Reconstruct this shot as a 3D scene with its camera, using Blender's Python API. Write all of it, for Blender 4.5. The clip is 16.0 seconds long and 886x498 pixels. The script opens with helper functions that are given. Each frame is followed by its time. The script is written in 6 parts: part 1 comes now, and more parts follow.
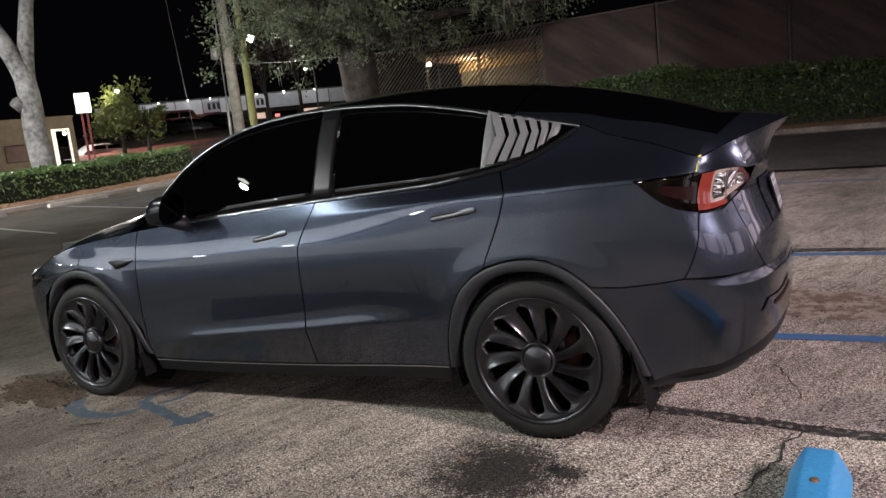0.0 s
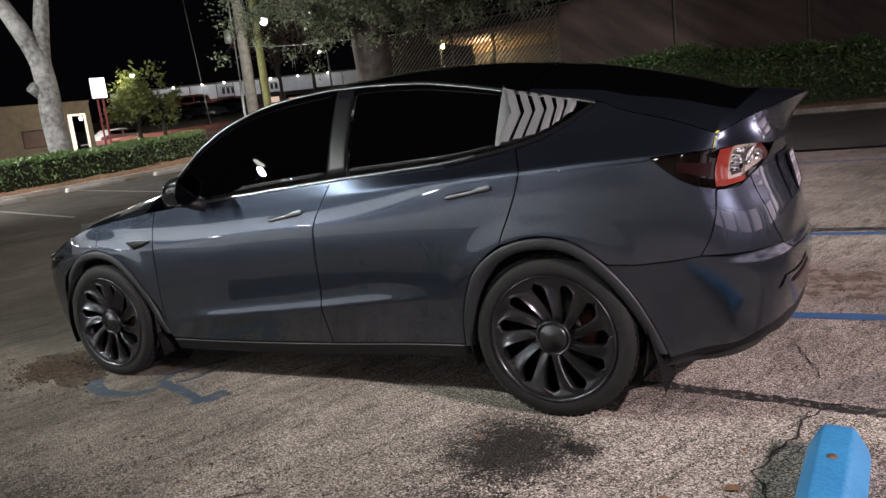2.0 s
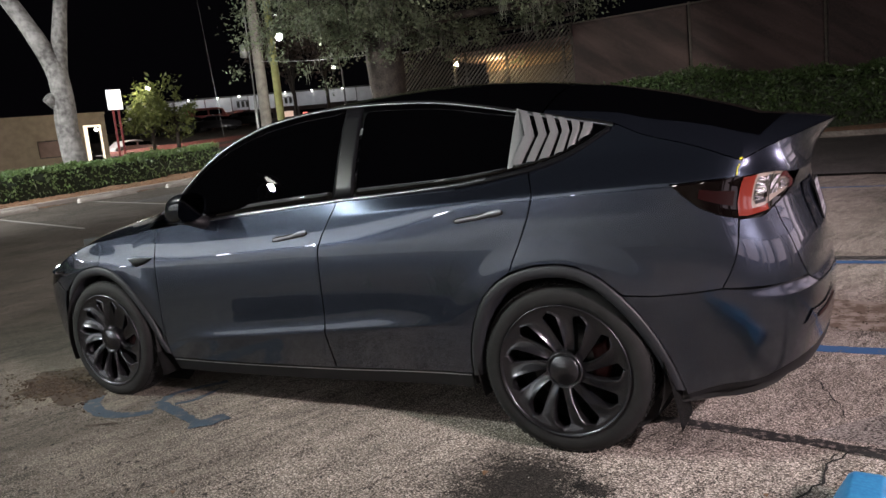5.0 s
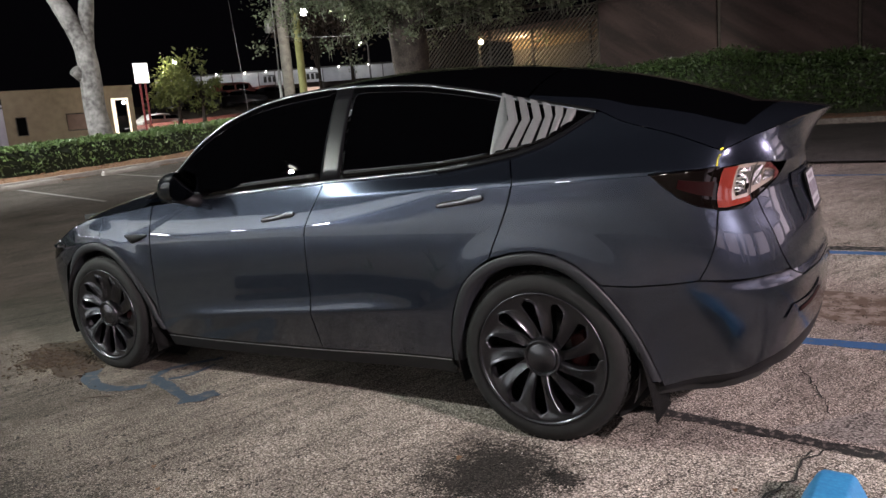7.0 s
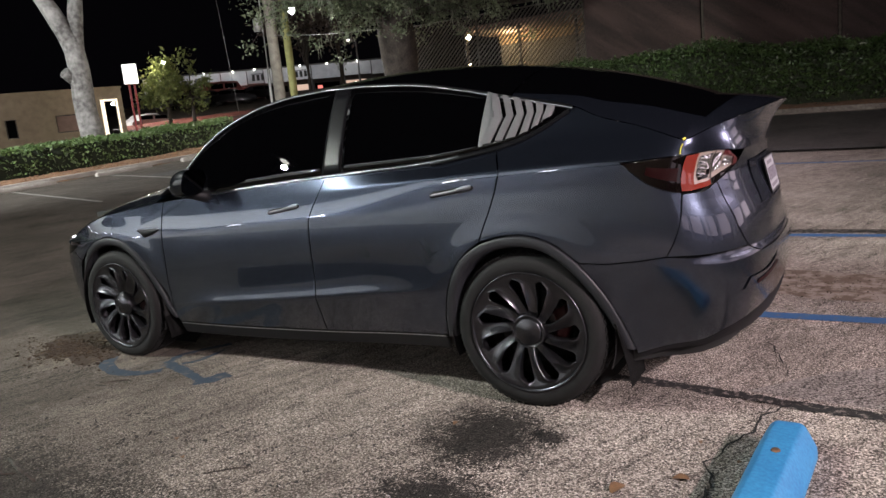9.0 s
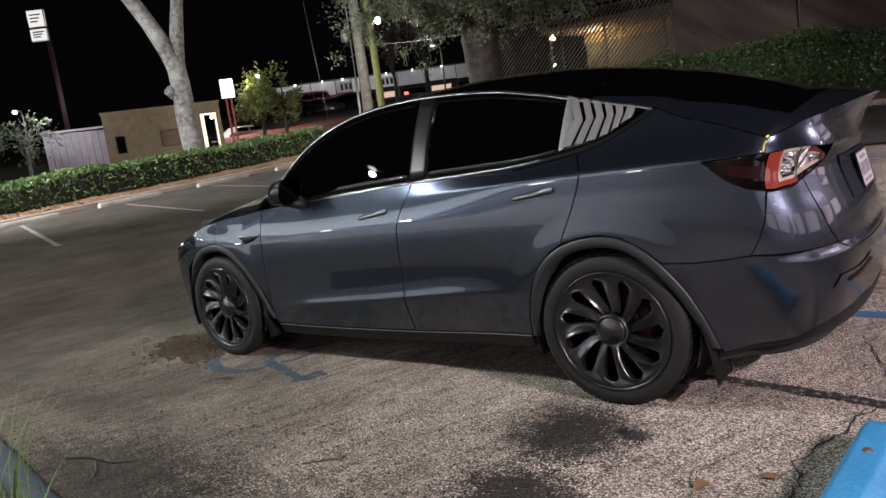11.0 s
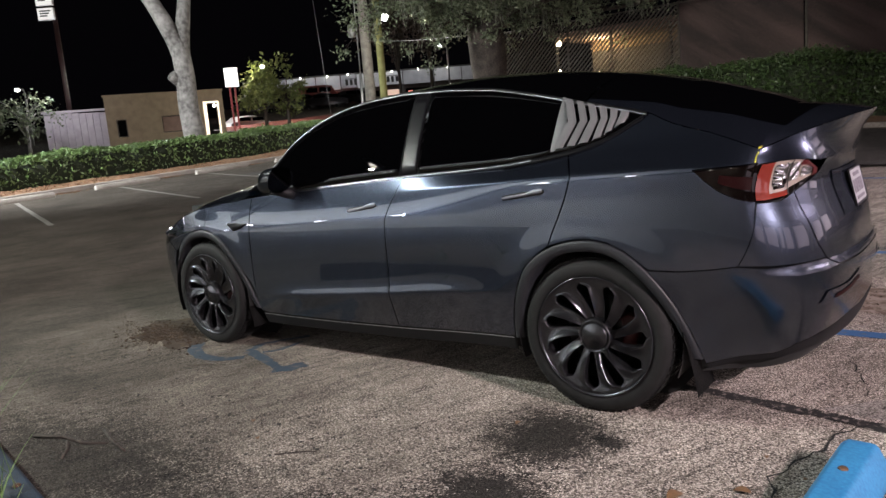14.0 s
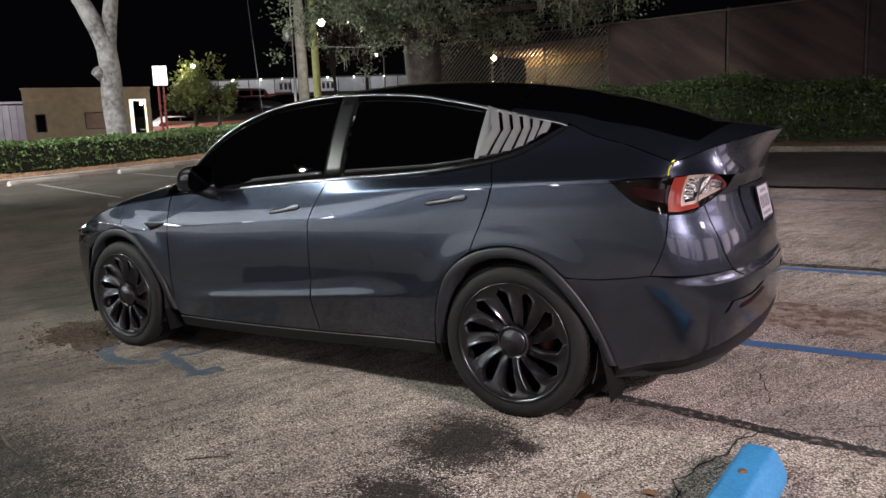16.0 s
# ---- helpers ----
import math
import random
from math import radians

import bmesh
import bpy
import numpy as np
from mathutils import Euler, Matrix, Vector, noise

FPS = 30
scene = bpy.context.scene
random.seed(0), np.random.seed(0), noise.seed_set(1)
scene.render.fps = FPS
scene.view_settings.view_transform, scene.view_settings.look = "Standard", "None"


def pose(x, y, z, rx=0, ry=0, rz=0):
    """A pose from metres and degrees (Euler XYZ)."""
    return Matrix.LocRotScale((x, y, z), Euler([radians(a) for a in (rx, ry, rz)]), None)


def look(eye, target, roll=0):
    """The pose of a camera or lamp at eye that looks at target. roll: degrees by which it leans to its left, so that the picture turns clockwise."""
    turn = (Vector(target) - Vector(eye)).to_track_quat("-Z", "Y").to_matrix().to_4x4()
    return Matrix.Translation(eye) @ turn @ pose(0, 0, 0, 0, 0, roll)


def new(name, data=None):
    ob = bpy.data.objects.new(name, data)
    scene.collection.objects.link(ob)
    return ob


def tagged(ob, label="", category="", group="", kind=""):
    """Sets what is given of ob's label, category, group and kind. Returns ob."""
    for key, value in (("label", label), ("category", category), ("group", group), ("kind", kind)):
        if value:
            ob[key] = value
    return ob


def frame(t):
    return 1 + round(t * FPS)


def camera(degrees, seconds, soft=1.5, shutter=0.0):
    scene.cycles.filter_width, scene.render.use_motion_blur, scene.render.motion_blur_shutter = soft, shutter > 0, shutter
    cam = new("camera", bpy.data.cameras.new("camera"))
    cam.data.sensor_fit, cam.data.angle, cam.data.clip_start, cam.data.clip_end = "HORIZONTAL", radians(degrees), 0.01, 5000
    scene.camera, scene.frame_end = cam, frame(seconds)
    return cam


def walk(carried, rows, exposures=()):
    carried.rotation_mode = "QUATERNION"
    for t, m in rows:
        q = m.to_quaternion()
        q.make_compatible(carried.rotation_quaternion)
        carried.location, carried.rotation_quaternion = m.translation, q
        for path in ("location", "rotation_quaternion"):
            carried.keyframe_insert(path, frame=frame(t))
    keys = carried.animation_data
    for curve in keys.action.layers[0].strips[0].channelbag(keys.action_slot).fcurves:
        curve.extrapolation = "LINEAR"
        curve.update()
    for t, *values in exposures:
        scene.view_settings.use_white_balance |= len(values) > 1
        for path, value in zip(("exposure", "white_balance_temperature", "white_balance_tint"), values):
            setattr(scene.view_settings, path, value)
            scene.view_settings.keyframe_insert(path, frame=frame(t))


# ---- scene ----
import functools

cam = camera(62.6, 16.0)
PATH = [
    (0, (1.091, -3.797, 1.352), (0.178, -2.043, 1.052), -6.3),
    (0.5, (1.096, -3.79, 1.36), (0.201, -2.031, 1.039), -6.7),
    (1, (1.093, -3.787, 1.358), (0.181, -2.039, 1.022), -6.8),
    (1.5, (1.092, -3.778, 1.343), (0.167, -2.038, 0.998), -6.6),
    (2, (1.087, -3.8, 1.33), (0.138, -2.073, 0.99), -6.7),
    (2.5, (1.084, -3.804, 1.333), (0.119, -2.084, 1.003), -6.6),
    (3, (1.084, -3.813, 1.349), (0.095, -2.105, 1.024), -6.4),
    (3.5, (1.091, -3.809, 1.342), (0.088, -2.107, 1.03), -6.1),
    (4, (1.082, -3.807, 1.333), (0.078, -2.102, 1.04), -6.3),
    (6.3, (0.996, -3.513, 1.368), (0.061, -1.773, 1.056), -4.7),
    (6.5, (1.036, -3.527, 1.367), (0.072, -1.806, 1.035), -4.7),
    (7, (1.192, -3.579, 1.355), (0.161, -1.901, 1.010), -4.8),
    (7.5, (1.256, -3.693, 1.364), (0.225, -2.014, 1.016), -5.3),
    (8, (1.248, -3.820, 1.353), (0.248, -2.126, 0.992), -5.6),
    (10.3, (1.479, -3.879, 1.38), (0.343, -2.264, 1.059), -7.9),
    (10.5, (1.458, -3.901, 1.378), (0.278, -2.317, 1.061), -8.0),
    (11, (1.418, -3.936, 1.379), (0.208, -2.377, 1.055), -7.8),
    (11.5, (1.439, -3.938, 1.37), (0.215, -2.393, 1.032), -7.5),
    (12, (1.498, -3.917, 1.36), (0.256, -2.39, 1.004), -7.1),
    (12.5, (1.518, -3.905, 1.353), (0.265, -2.39, 0.983), -7.0),
    (13, (1.503, -3.905, 1.359), (0.247, -2.395, 0.982), -6.8),
    (13.5, (1.463, -3.905, 1.354), (0.222, -2.378, 0.993), -6.1),
    (14, (1.438, -3.882, 1.348), (0.235, -2.318, 1.025), -4.8),
    (14.5, (1.456, -3.869, 1.326), (0.301, -2.263, 1.032), -3.5),
    (15, (1.472, -3.858, 1.326), (0.359, -2.225, 1.02), -3.2),
    (15.5, (1.473, -3.858, 1.324), (0.392, -2.204, 1.013), -2.8),
    (16, (1.476, -3.856, 1.319), (0.425, -2.183, 1.011), -2.5),
]
walk(cam, [(t, look(eye, target, roll)) for t, eye, target, roll in PATH])

# ---- world and lights ----
world = bpy.data.worlds.new("night")
world.use_nodes = True
scene.world = world
wt = world.node_tree
wt.nodes["Background"].inputs["Color"].default_value = (.008, .007, .010, 1)
wt.nodes["Background"].inputs["Strength"].default_value = .16


def lamp(name, kind, place, energy, color, size=.2, target=None, size_y=None, spot=None):
    data = bpy.data.lights.new(name, kind)
    data.energy, data.color = energy, color
    if kind == "AREA":
        data.size = size
        if size_y:
            data.shape, data.size_y = "RECTANGLE", size_y
    else:
        data.shadow_soft_size = size
    if spot:
        data.spot_size, data.spot_blend = radians(spot), .8
    ob = new(name, data)
    ob.matrix_world = look(place, target) if target else Matrix.Translation(place)
    return ob


lamp("street_light", "SPOT", (-9.88, -5.62, 7.72), 3200, (.99, 1, .88), .04, (-11, 4.5, 0), spot=104)
# unseen lamp added to brighten the hedge, trunk and far lot
lamp("street_light", "SPOT", (-20.5, -3.5, 9.0), 21000, (.95, .98, 1), .10, (-21.5, 8, 1), spot=84)
# unseen wash on the added wall, so the doors reflect something bright
lamp("facade_fill", "AREA", (-17.5, -10.2, 5.0), 9000, (.72, .86, 1), 25, (-17.5, -14, 3.4), .5)
# unseen spots added to brighten the ground that the doors reflect
for x in (-26, -19, -11.5):
    lamp("canopy_light", "SPOT", (x, -12.2, 3.36), 800, (.84, .92, 1), .06, (x, -8.6, 0), spot=120)
# unseen lamp added to brighten the ground at right and the tailgate
lamp("shop_light", "SPOT", (8.6, 5.5, 4.6), 2600, (1, .80, .92), .08, (2.2, 4.0, 0), spot=110)
lamp("lot_light", "SPOT", (-9.85, -5.72, 7.72), 7300, (.94, 1, .94), .05, (1.0, -1.6, 0), spot=66)
lamp("shop_light", "SPOT", (8.6, -4.0, 4.9), 6800, (1, .83, .86), .08, (1.2, .6, 0), spot=124)
# added narrow beam that brightens a patch of hedge and fence
lamp("lot_light", "SPOT", (-9.82, -5.62, 7.72), 12500, (1, .98, .92), .08, (-5.4, 20.2, 2.7), spot=15)
# small unseen lamps added for sparkle on the paint
for y in (-5.0, -9.5, -14.0):
    lamp("shop_light", "SPOT", (8.2, y, 3.5), 160, (1, .87, .90), .05, (1.5, .45 * y - .5, .0), spot=105)


# ---- materials ----


def material(name, color, rough=.5, metal=0.0, coat=0.0, emit=None, strength=0.0, alpha=1.0, trans=0.0, spec=.5):
    m = bpy.data.materials.new(name)
    m.use_nodes = True
    b = m.node_tree.nodes["Principled BSDF"]
    b.inputs["Base Color"].default_value = (*color, 1)
    b.inputs["Roughness"].default_value = rough
    b.inputs["Metallic"].default_value = metal
    b.inputs["Specular IOR Level"].default_value = spec
    b.inputs["Coat Weight"].default_value = coat
    b.inputs["Coat Roughness"].default_value = .03
    b.inputs["Transmission Weight"].default_value = trans
    if emit:
        b.inputs["Emission Color"].default_value = (*emit, 1)
        b.inputs["Emission Strength"].default_value = strength
    return m


def node(m, kind, **given):
    n = m.node_tree.nodes.new(kind)
    for key, value in given.items():
        n.inputs[key].default_value = value
    return n


def join(m, a, out, b, into):
    m.node_tree.links.new(a.outputs[out], b.inputs[into])


def varied(name, dark, light, scale, rough=.8, bump=.3, fine=None, distance=.01, detail=8, low=.35, high=.65, metal=0.0):
    """Two-scale noise colour with relief."""
    m = material(name, light, rough, metal)
    b = m.node_tree.nodes["Principled BSDF"]
    where = node(m, "ShaderNodeNewGeometry")
    n1 = node(m, "ShaderNodeTexNoise", Scale=scale, Detail=detail)
    n2 = node(m, "ShaderNodeTexNoise", Scale=fine or scale * 14, Detail=4)
    for n in (n1, n2):
        join(m, where, "Position", n, "Vector")
    mix = node(m, "ShaderNodeMath")
    mix.operation = "MULTIPLY_ADD"
    mix.inputs[1].default_value = .5
    half = node(m, "ShaderNodeMath")
    half.operation = "MULTIPLY"
    half.inputs[1].default_value = .5
    join(m, n2, "Fac", half, 0)
    join(m, n1, "Fac", mix, 0)
    join(m, half, 0, mix, 2)
    ramp = node(m, "ShaderNodeValToRGB")
    ramp.color_ramp.elements[0].position, ramp.color_ramp.elements[0].color = low, (*dark, 1)
    ramp.color_ramp.elements[1].position, ramp.color_ramp.elements[1].color = high, (*light, 1)
    join(m, mix, 0, ramp, "Fac")
    join(m, ramp, "Color", b, "Base Color")
    bp = node(m, "ShaderNodeBump", Strength=bump, Distance=distance)
    join(m, mix, 0, bp, "Height")
    join(m, bp, "Normal", b, "Normal")
    return m


PAINT = material("grey_metallic_paint", (.045, .055, .080), .27, .92, 1.0)
PAINT.node_tree.nodes["Principled BSDF"].inputs["Coat Roughness"].default_value = .022
# darker, rougher copy of PAINT that takes reflections off the bumper
BUMPER_PAINT = material("dulled_grey_metallic_paint", (.032, .040, .060), .26, .92, 1.0)
BUMPER_PAINT.node_tree.nodes["Principled BSDF"].inputs["Coat Roughness"].default_value = .15
GLASS = material("dark_tinted_glass", (.0007, .0007, .0009), .0, spec=.4)
TRIM = material("satin_black_trim", (.006, .006, .007), .45, spec=.3)
CLAD = material("black_plastic", (.007, .007, .008), .55, spec=.2)
MIRROR_CAP = material("gloss_dark_paint", (.006, .007, .009), .16, spec=.45)
ARCHTRIM = material("satin_dark_grey_trim", (.017, .018, .021), .5, .15, spec=.35)
CHROME = material("satin_chrome", (.17, .17, .18), .32, 1.0)
SILLTRIM = material("satin_bright_trim", (.24, .24, .25), .45, .2)
HANDLE = material("satin_silver", (.20, .21, .23), .42, .4)
RUBBER = varied("tyre_rubber", (.005, .005, .005), (.010, .010, .010), 30, .75, .2)
RUBBER.node_tree.nodes["Principled BSDF"].inputs["Specular IOR Level"].default_value = .25
RIM = material("dark_rim", (.048, .048, .053), .27, .9, .2)
STEEL = material("brake_steel", (.16, .155, .15), .4, 1.0)
CALIPER = material("red_caliper", (.03, .003, .003), .5, spec=.2)
RED = material("red_lens", (.14, .018, .012), .12, 0, 1.0)
RED_DEEP = material("deep_red_lens", (.06, .006, .008), .12, 0, 1.0)
DARKRED = material("smoked_red_lens", (.009, .0008, .001), .4, 0, 0, spec=.1)
VOID = material("dark_void", (.004, .004, .004), .9)
WHITE = material("white_plate", (.27, .27, .285), .4)
CONCRETE = varied("concrete", (.26, .24, .21), (.45, .42, .38), 2, .85, .3)
# darker concrete: the weaker light at the fence put into the kerb's colour
SHADED_KERB = varied("shaded_concrete", (.07, .06, .05), (.24, .22, .19), 1.6, .9, .3, 20)
BLUE = varied("blue_paint", (.018, .13, .30), (.04, .23, .45), 5, .5, .1)
BARK = varied("pale_bark", (.075, .07, .066), (.26, .25, .235), 1.2, .95, 1.0, 6, .10, 8, .38, .62)
LEAF = varied("leaf", (.045, .085, .03), (.14, .21, .07), 3, .34, 0)
LEAF_OAK = varied("oak_leaf", (.06, .08, .045), (.19, .22, .13), 2, .6, 0)
MULCH = varied("mulch", (.09, .048, .026), (.30, .17, .095), 8, .95, .8)
TAN = varied("tan_stucco", (.13, .096, .062), (.20, .152, .098), 3, .9, .2)
PALE = varied("pale_siding", (.30, .26, .30), (.42, .38, .42), 3, .8, .1)
WOOD = varied("pole_wood", (.07, .063, .054), (.18, .165, .145), 4, .9, .4)
POLE_GREEN = varied("mossy_pole", (.14, .14, .05), (.26, .26, .10), 4, .9, .4)
WALL_BROWN = varied("brown_block_wall", (.12, .075, .065), (.20, .13, .11), 1.5, .95, .2)


def glow(name, color, strength):
    return material(name, (.0, .0, .0), .5, emit=color, strength=strength)


def worn(name, paint, under, scale, share, rough=.75):
    """Paint rubbed off in patches down to what lies under it."""
    m = material(name, paint, rough)
    b = m.node_tree.nodes["Principled BSDF"]
    where = node(m, "ShaderNodeNewGeometry")
    n1, n2 = node(m, "ShaderNodeTexNoise", Scale=scale, Detail=6, Roughness=.7), node(m, "ShaderNodeTexNoise", Scale=90, Detail=3)
    mix = node(m, "ShaderNodeMix")
    mix.data_type = "RGBA"
    ramp = node(m, "ShaderNodeValToRGB")
    ramp.color_ramp.elements[0].position, ramp.color_ramp.elements[1].position = share - .05, share + .05
    tone = node(m, "ShaderNodeMix")
    tone.data_type = "RGBA"
    tone.inputs[6].default_value, tone.inputs[7].default_value = (*[c * .6 for c in under], 1), (*[c * 1.25 for c in under], 1)
    for n in (n1, n2):
        join(m, where, "Position", n, "Vector")
    join(m, n1, "Fac", ramp, "Fac")
    join(m, n2, "Fac", tone, 0)
    join(m, ramp, "Color", mix, 0)
    join(m, tone, 2, mix, 6)
    mix.inputs[7].default_value = (*paint, 1)
    join(m, mix, 2, b, "Base Color")
    bp = node(m, "ShaderNodeBump", Strength=.4, Distance=.004)
    join(m, n2, "Fac", bp, "Height")
    join(m, bp, "Normal", b, "Normal")
    return m


def aggregate(name, tones, chips, stains, streaks=True, rough=.88, bump=1.0, lane=0.0, dust=None):
    """Exposed stone chips in grey binder, with large blotches, oil stains of their own shape and painted dimness."""
    m = material(name, tones[1], rough, spec=.2)
    b = m.node_tree.nodes["Principled BSDF"]
    where = node(m, "ShaderNodeNewGeometry")
    chip = node(m, "ShaderNodeTexVoronoi", Scale=chips)
    fine = node(m, "ShaderNodeTexNoise", Scale=chips * .9, Detail=4, Roughness=.7)
    blotch = node(m, "ShaderNodeTexNoise", Scale=1.1, Detail=6, Roughness=.6)
    for n in (chip, fine, blotch):
        join(m, where, "Position", n, "Vector")
    ramp = node(m, "ShaderNodeValToRGB")
    ramp.color_ramp.elements[0].position, ramp.color_ramp.elements[0].color = .05, (*tones[0], 1)
    ramp.color_ramp.elements[1].position, ramp.color_ramp.elements[1].color = .95, (*tones[2], 1)
    e = ramp.color_ramp.elements.new(.45)
    e.color = (*tones[1], 1)
    sep = node(m, "ShaderNodeSeparateColor")
    join(m, chip, "Color", sep, 0)
    blend = node(m, "ShaderNodeMath")
    blend.operation = "MULTIPLY_ADD"
    blend.inputs[1].default_value = .50
    share = node(m, "ShaderNodeMapRange")
    share.inputs[1].default_value, share.inputs[2].default_value, share.inputs[3].default_value, share.inputs[4].default_value = .34, .66, 0, .60
    join(m, fine, "Fac", share, 0)
    join(m, sep, 0, blend, 0)
    join(m, share, 0, blend, 2)
    join(m, blend, 0, ramp, "Fac")
    # dark gaps between the chips
    gap = node(m, "ShaderNodeMapRange")
    gap.inputs[1].default_value, gap.inputs[2].default_value, gap.inputs[3].default_value, gap.inputs[4].default_value = .44, .72, 1.08, .42
    join(m, chip, "Distance", gap, 0)
    stone = node(m, "ShaderNodeVectorMath")
    stone.operation = "SCALE"
    join(m, ramp, "Color", stone, 0)
    join(m, gap, 0, stone, "Scale")
    tone = node(m, "ShaderNodeMapRange")
    tone.inputs[1].default_value, tone.inputs[2].default_value, tone.inputs[3].default_value, tone.inputs[4].default_value = .32, .68, .62, 1.12
    join(m, blotch, "Fac", tone, 0)
    last = tone
    if streaks:
        mp = node(m, "ShaderNodeMapping")
        mp.vector_type = "TEXTURE"
        mp.inputs["Rotation"].default_value = (0, 0, 1.2)
        mp.inputs["Scale"].default_value = (.8, .16, 1)
        join(m, where, "Position", mp, "Vector")
        ns = node(m, "ShaderNodeTexNoise", Scale=1.0, Detail=5, Roughness=.65)
        join(m, mp, "Vector", ns, "Vector")
        mr = node(m, "ShaderNodeMapRange")
        mr.inputs[1].default_value, mr.inputs[2].default_value, mr.inputs[3].default_value, mr.inputs[4].default_value = .36, .54, .80, 1.0
        join(m, ns, "Fac", mr, 0)
        mul = node(m, "ShaderNodeMath")
        mul.operation = "MULTIPLY"
        join(m, last, 0, mul, 0)
        join(m, mr, 0, mul, 1)
        last = mul
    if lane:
        # the lane's darker asphalt and the dimmer light there, painted in by x
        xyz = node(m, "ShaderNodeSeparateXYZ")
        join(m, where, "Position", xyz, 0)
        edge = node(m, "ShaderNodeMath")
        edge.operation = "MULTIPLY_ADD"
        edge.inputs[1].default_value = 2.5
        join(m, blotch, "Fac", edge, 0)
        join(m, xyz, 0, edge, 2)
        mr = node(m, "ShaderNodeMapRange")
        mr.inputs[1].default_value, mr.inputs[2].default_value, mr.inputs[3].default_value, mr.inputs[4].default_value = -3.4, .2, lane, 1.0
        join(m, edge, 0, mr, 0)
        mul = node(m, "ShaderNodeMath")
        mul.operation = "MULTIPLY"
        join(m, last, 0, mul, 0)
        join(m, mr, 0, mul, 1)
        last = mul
    if streaks:
        # pits where chips have come loose, in drifting patches
        pit = node(m, "ShaderNodeTexNoise", Scale=chips * .8, Detail=2, Roughness=.5)
        patch = node(m, "ShaderNodeTexNoise", Scale=2.6, Detail=7, Roughness=.68)
        join(m, where, "Position", pit, "Vector")
        join(m, mp, "Vector", patch, "Vector")
        both = node(m, "ShaderNodeMath")
        both.operation = "MULTIPLY_ADD"
        both.inputs[1].default_value = .75
        join(m, patch, "Fac", both, 0)
        join(m, pit, "Fac", both, 2)
        mr = node(m, "ShaderNodeMapRange")
        mr.inputs[1].default_value, mr.inputs[2].default_value, mr.inputs[3].default_value, mr.inputs[4].default_value = .92, 1.02, 1.0, .25
        join(m, both, 0, mr, 0)
        mul = node(m, "ShaderNodeMath")
        mul.operation = "MULTIPLY"
        join(m, last, 0, mul, 0)
        join(m, mr, 0, mul, 1)
        last = mul
    warp = node(m, "ShaderNodeTexNoise", Scale=11, Detail=9, Roughness=.78)
    join(m, where, "Position", warp, "Vector")
    for (x, y), (rx, ry), depth in stains:
        shift = node(m, "ShaderNodeVectorMath")
        shift.operation = "SUBTRACT"
        shift.inputs[1].default_value = (x, y, 0)
        join(m, where, "Position", shift, 0)
        scale = node(m, "ShaderNodeVectorMath")
        scale.operation = "MULTIPLY"
        scale.inputs[1].default_value = (1 / rx, 1 / ry, 0)
        join(m, shift, 0, scale, 0)
        length = node(m, "ShaderNodeVectorMath")
        length.operation = "LENGTH"
        join(m, scale, 0, length, 0)
        add = node(m, "ShaderNodeMath")
        add.operation = "MULTIPLY_ADD"
        add.inputs[1].default_value = 1.7
        join(m, warp, "Fac", add, 0)
        join(m, length, "Value", add, 2)
        # single chips stay clean within the stain
        speck = node(m, "ShaderNodeMath")
        speck.operation = "MULTIPLY_ADD"
        speck.inputs[1].default_value = .55
        join(m, sep, 1, speck, 0)
        join(m, add, 0, speck, 2)
        add = speck
        mr = node(m, "ShaderNodeMapRange")
        mr.inputs[1].default_value, mr.inputs[2].default_value, mr.inputs[3].default_value, mr.inputs[4].default_value = 1.70, 2.10, depth, 1.0
        join(m, add, 0, mr, 0)
        mul = node(m, "ShaderNodeMath")
        mul.operation = "MULTIPLY"
        join(m, last, 0, mul, 0)
        join(m, mr, 0, mul, 1)
        last = mul
    col = node(m, "ShaderNodeVectorMath")
    col.operation = "SCALE"
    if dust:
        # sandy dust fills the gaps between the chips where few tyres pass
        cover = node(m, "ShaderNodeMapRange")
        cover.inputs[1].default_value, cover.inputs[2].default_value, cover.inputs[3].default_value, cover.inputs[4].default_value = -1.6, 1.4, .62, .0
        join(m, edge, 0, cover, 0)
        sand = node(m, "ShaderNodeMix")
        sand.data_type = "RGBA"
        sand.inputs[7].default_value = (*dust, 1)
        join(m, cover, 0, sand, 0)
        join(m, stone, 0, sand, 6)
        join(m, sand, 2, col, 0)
    else:
        join(m, stone, 0, col, 0)
    join(m, last, 0, col, "Scale")
    join(m, col, 0, b, "Base Color")
    bp = node(m, "ShaderNodeBump", Strength=bump, Distance=.005)
    join(m, blend, 0, bp, "Height")
    join(m, bp, "Normal", b, "Normal")
    return m


# stains, and a wide ellipse at (-2.3, -1.9) that paints dimmer light
STAINS_AND_SHADE = [((-.08, -1.28), (.33, .38), .10), ((.185, -1.21), (.10, .075), .12), ((-.03, -1.85), (.34, .29), .09), ((-.22, -2.25), (.46, .32), .15), ((-2.3, -1.9), (2.1, 1.0), .75), ((-1.9, -2.5), (1.1, .55), .32), ((-.9, -2.5), (.9, .5), .5), ((-3.0, -1.9), (.8, .2), .7), ((.35, -.6), (.45, .22), .6)]
ASPHALT = aggregate("worn_aggregate", ((.014, .011, .009), (.26, .222, .190), (.96, .86, .77)), 150, STAINS_AND_SHADE, lane=.36, dust=(.215, .182, .142))
DARKASPHALT = aggregate("dark_asphalt", ((.04, .038, .036), (.10, .095, .09), (.19, .18, .17)), 80, [])
PALEPATCH = aggregate("pale_patch", ((.12, .10, .09), (.30, .27, .25), (.50, .47, .43)), 110, [])
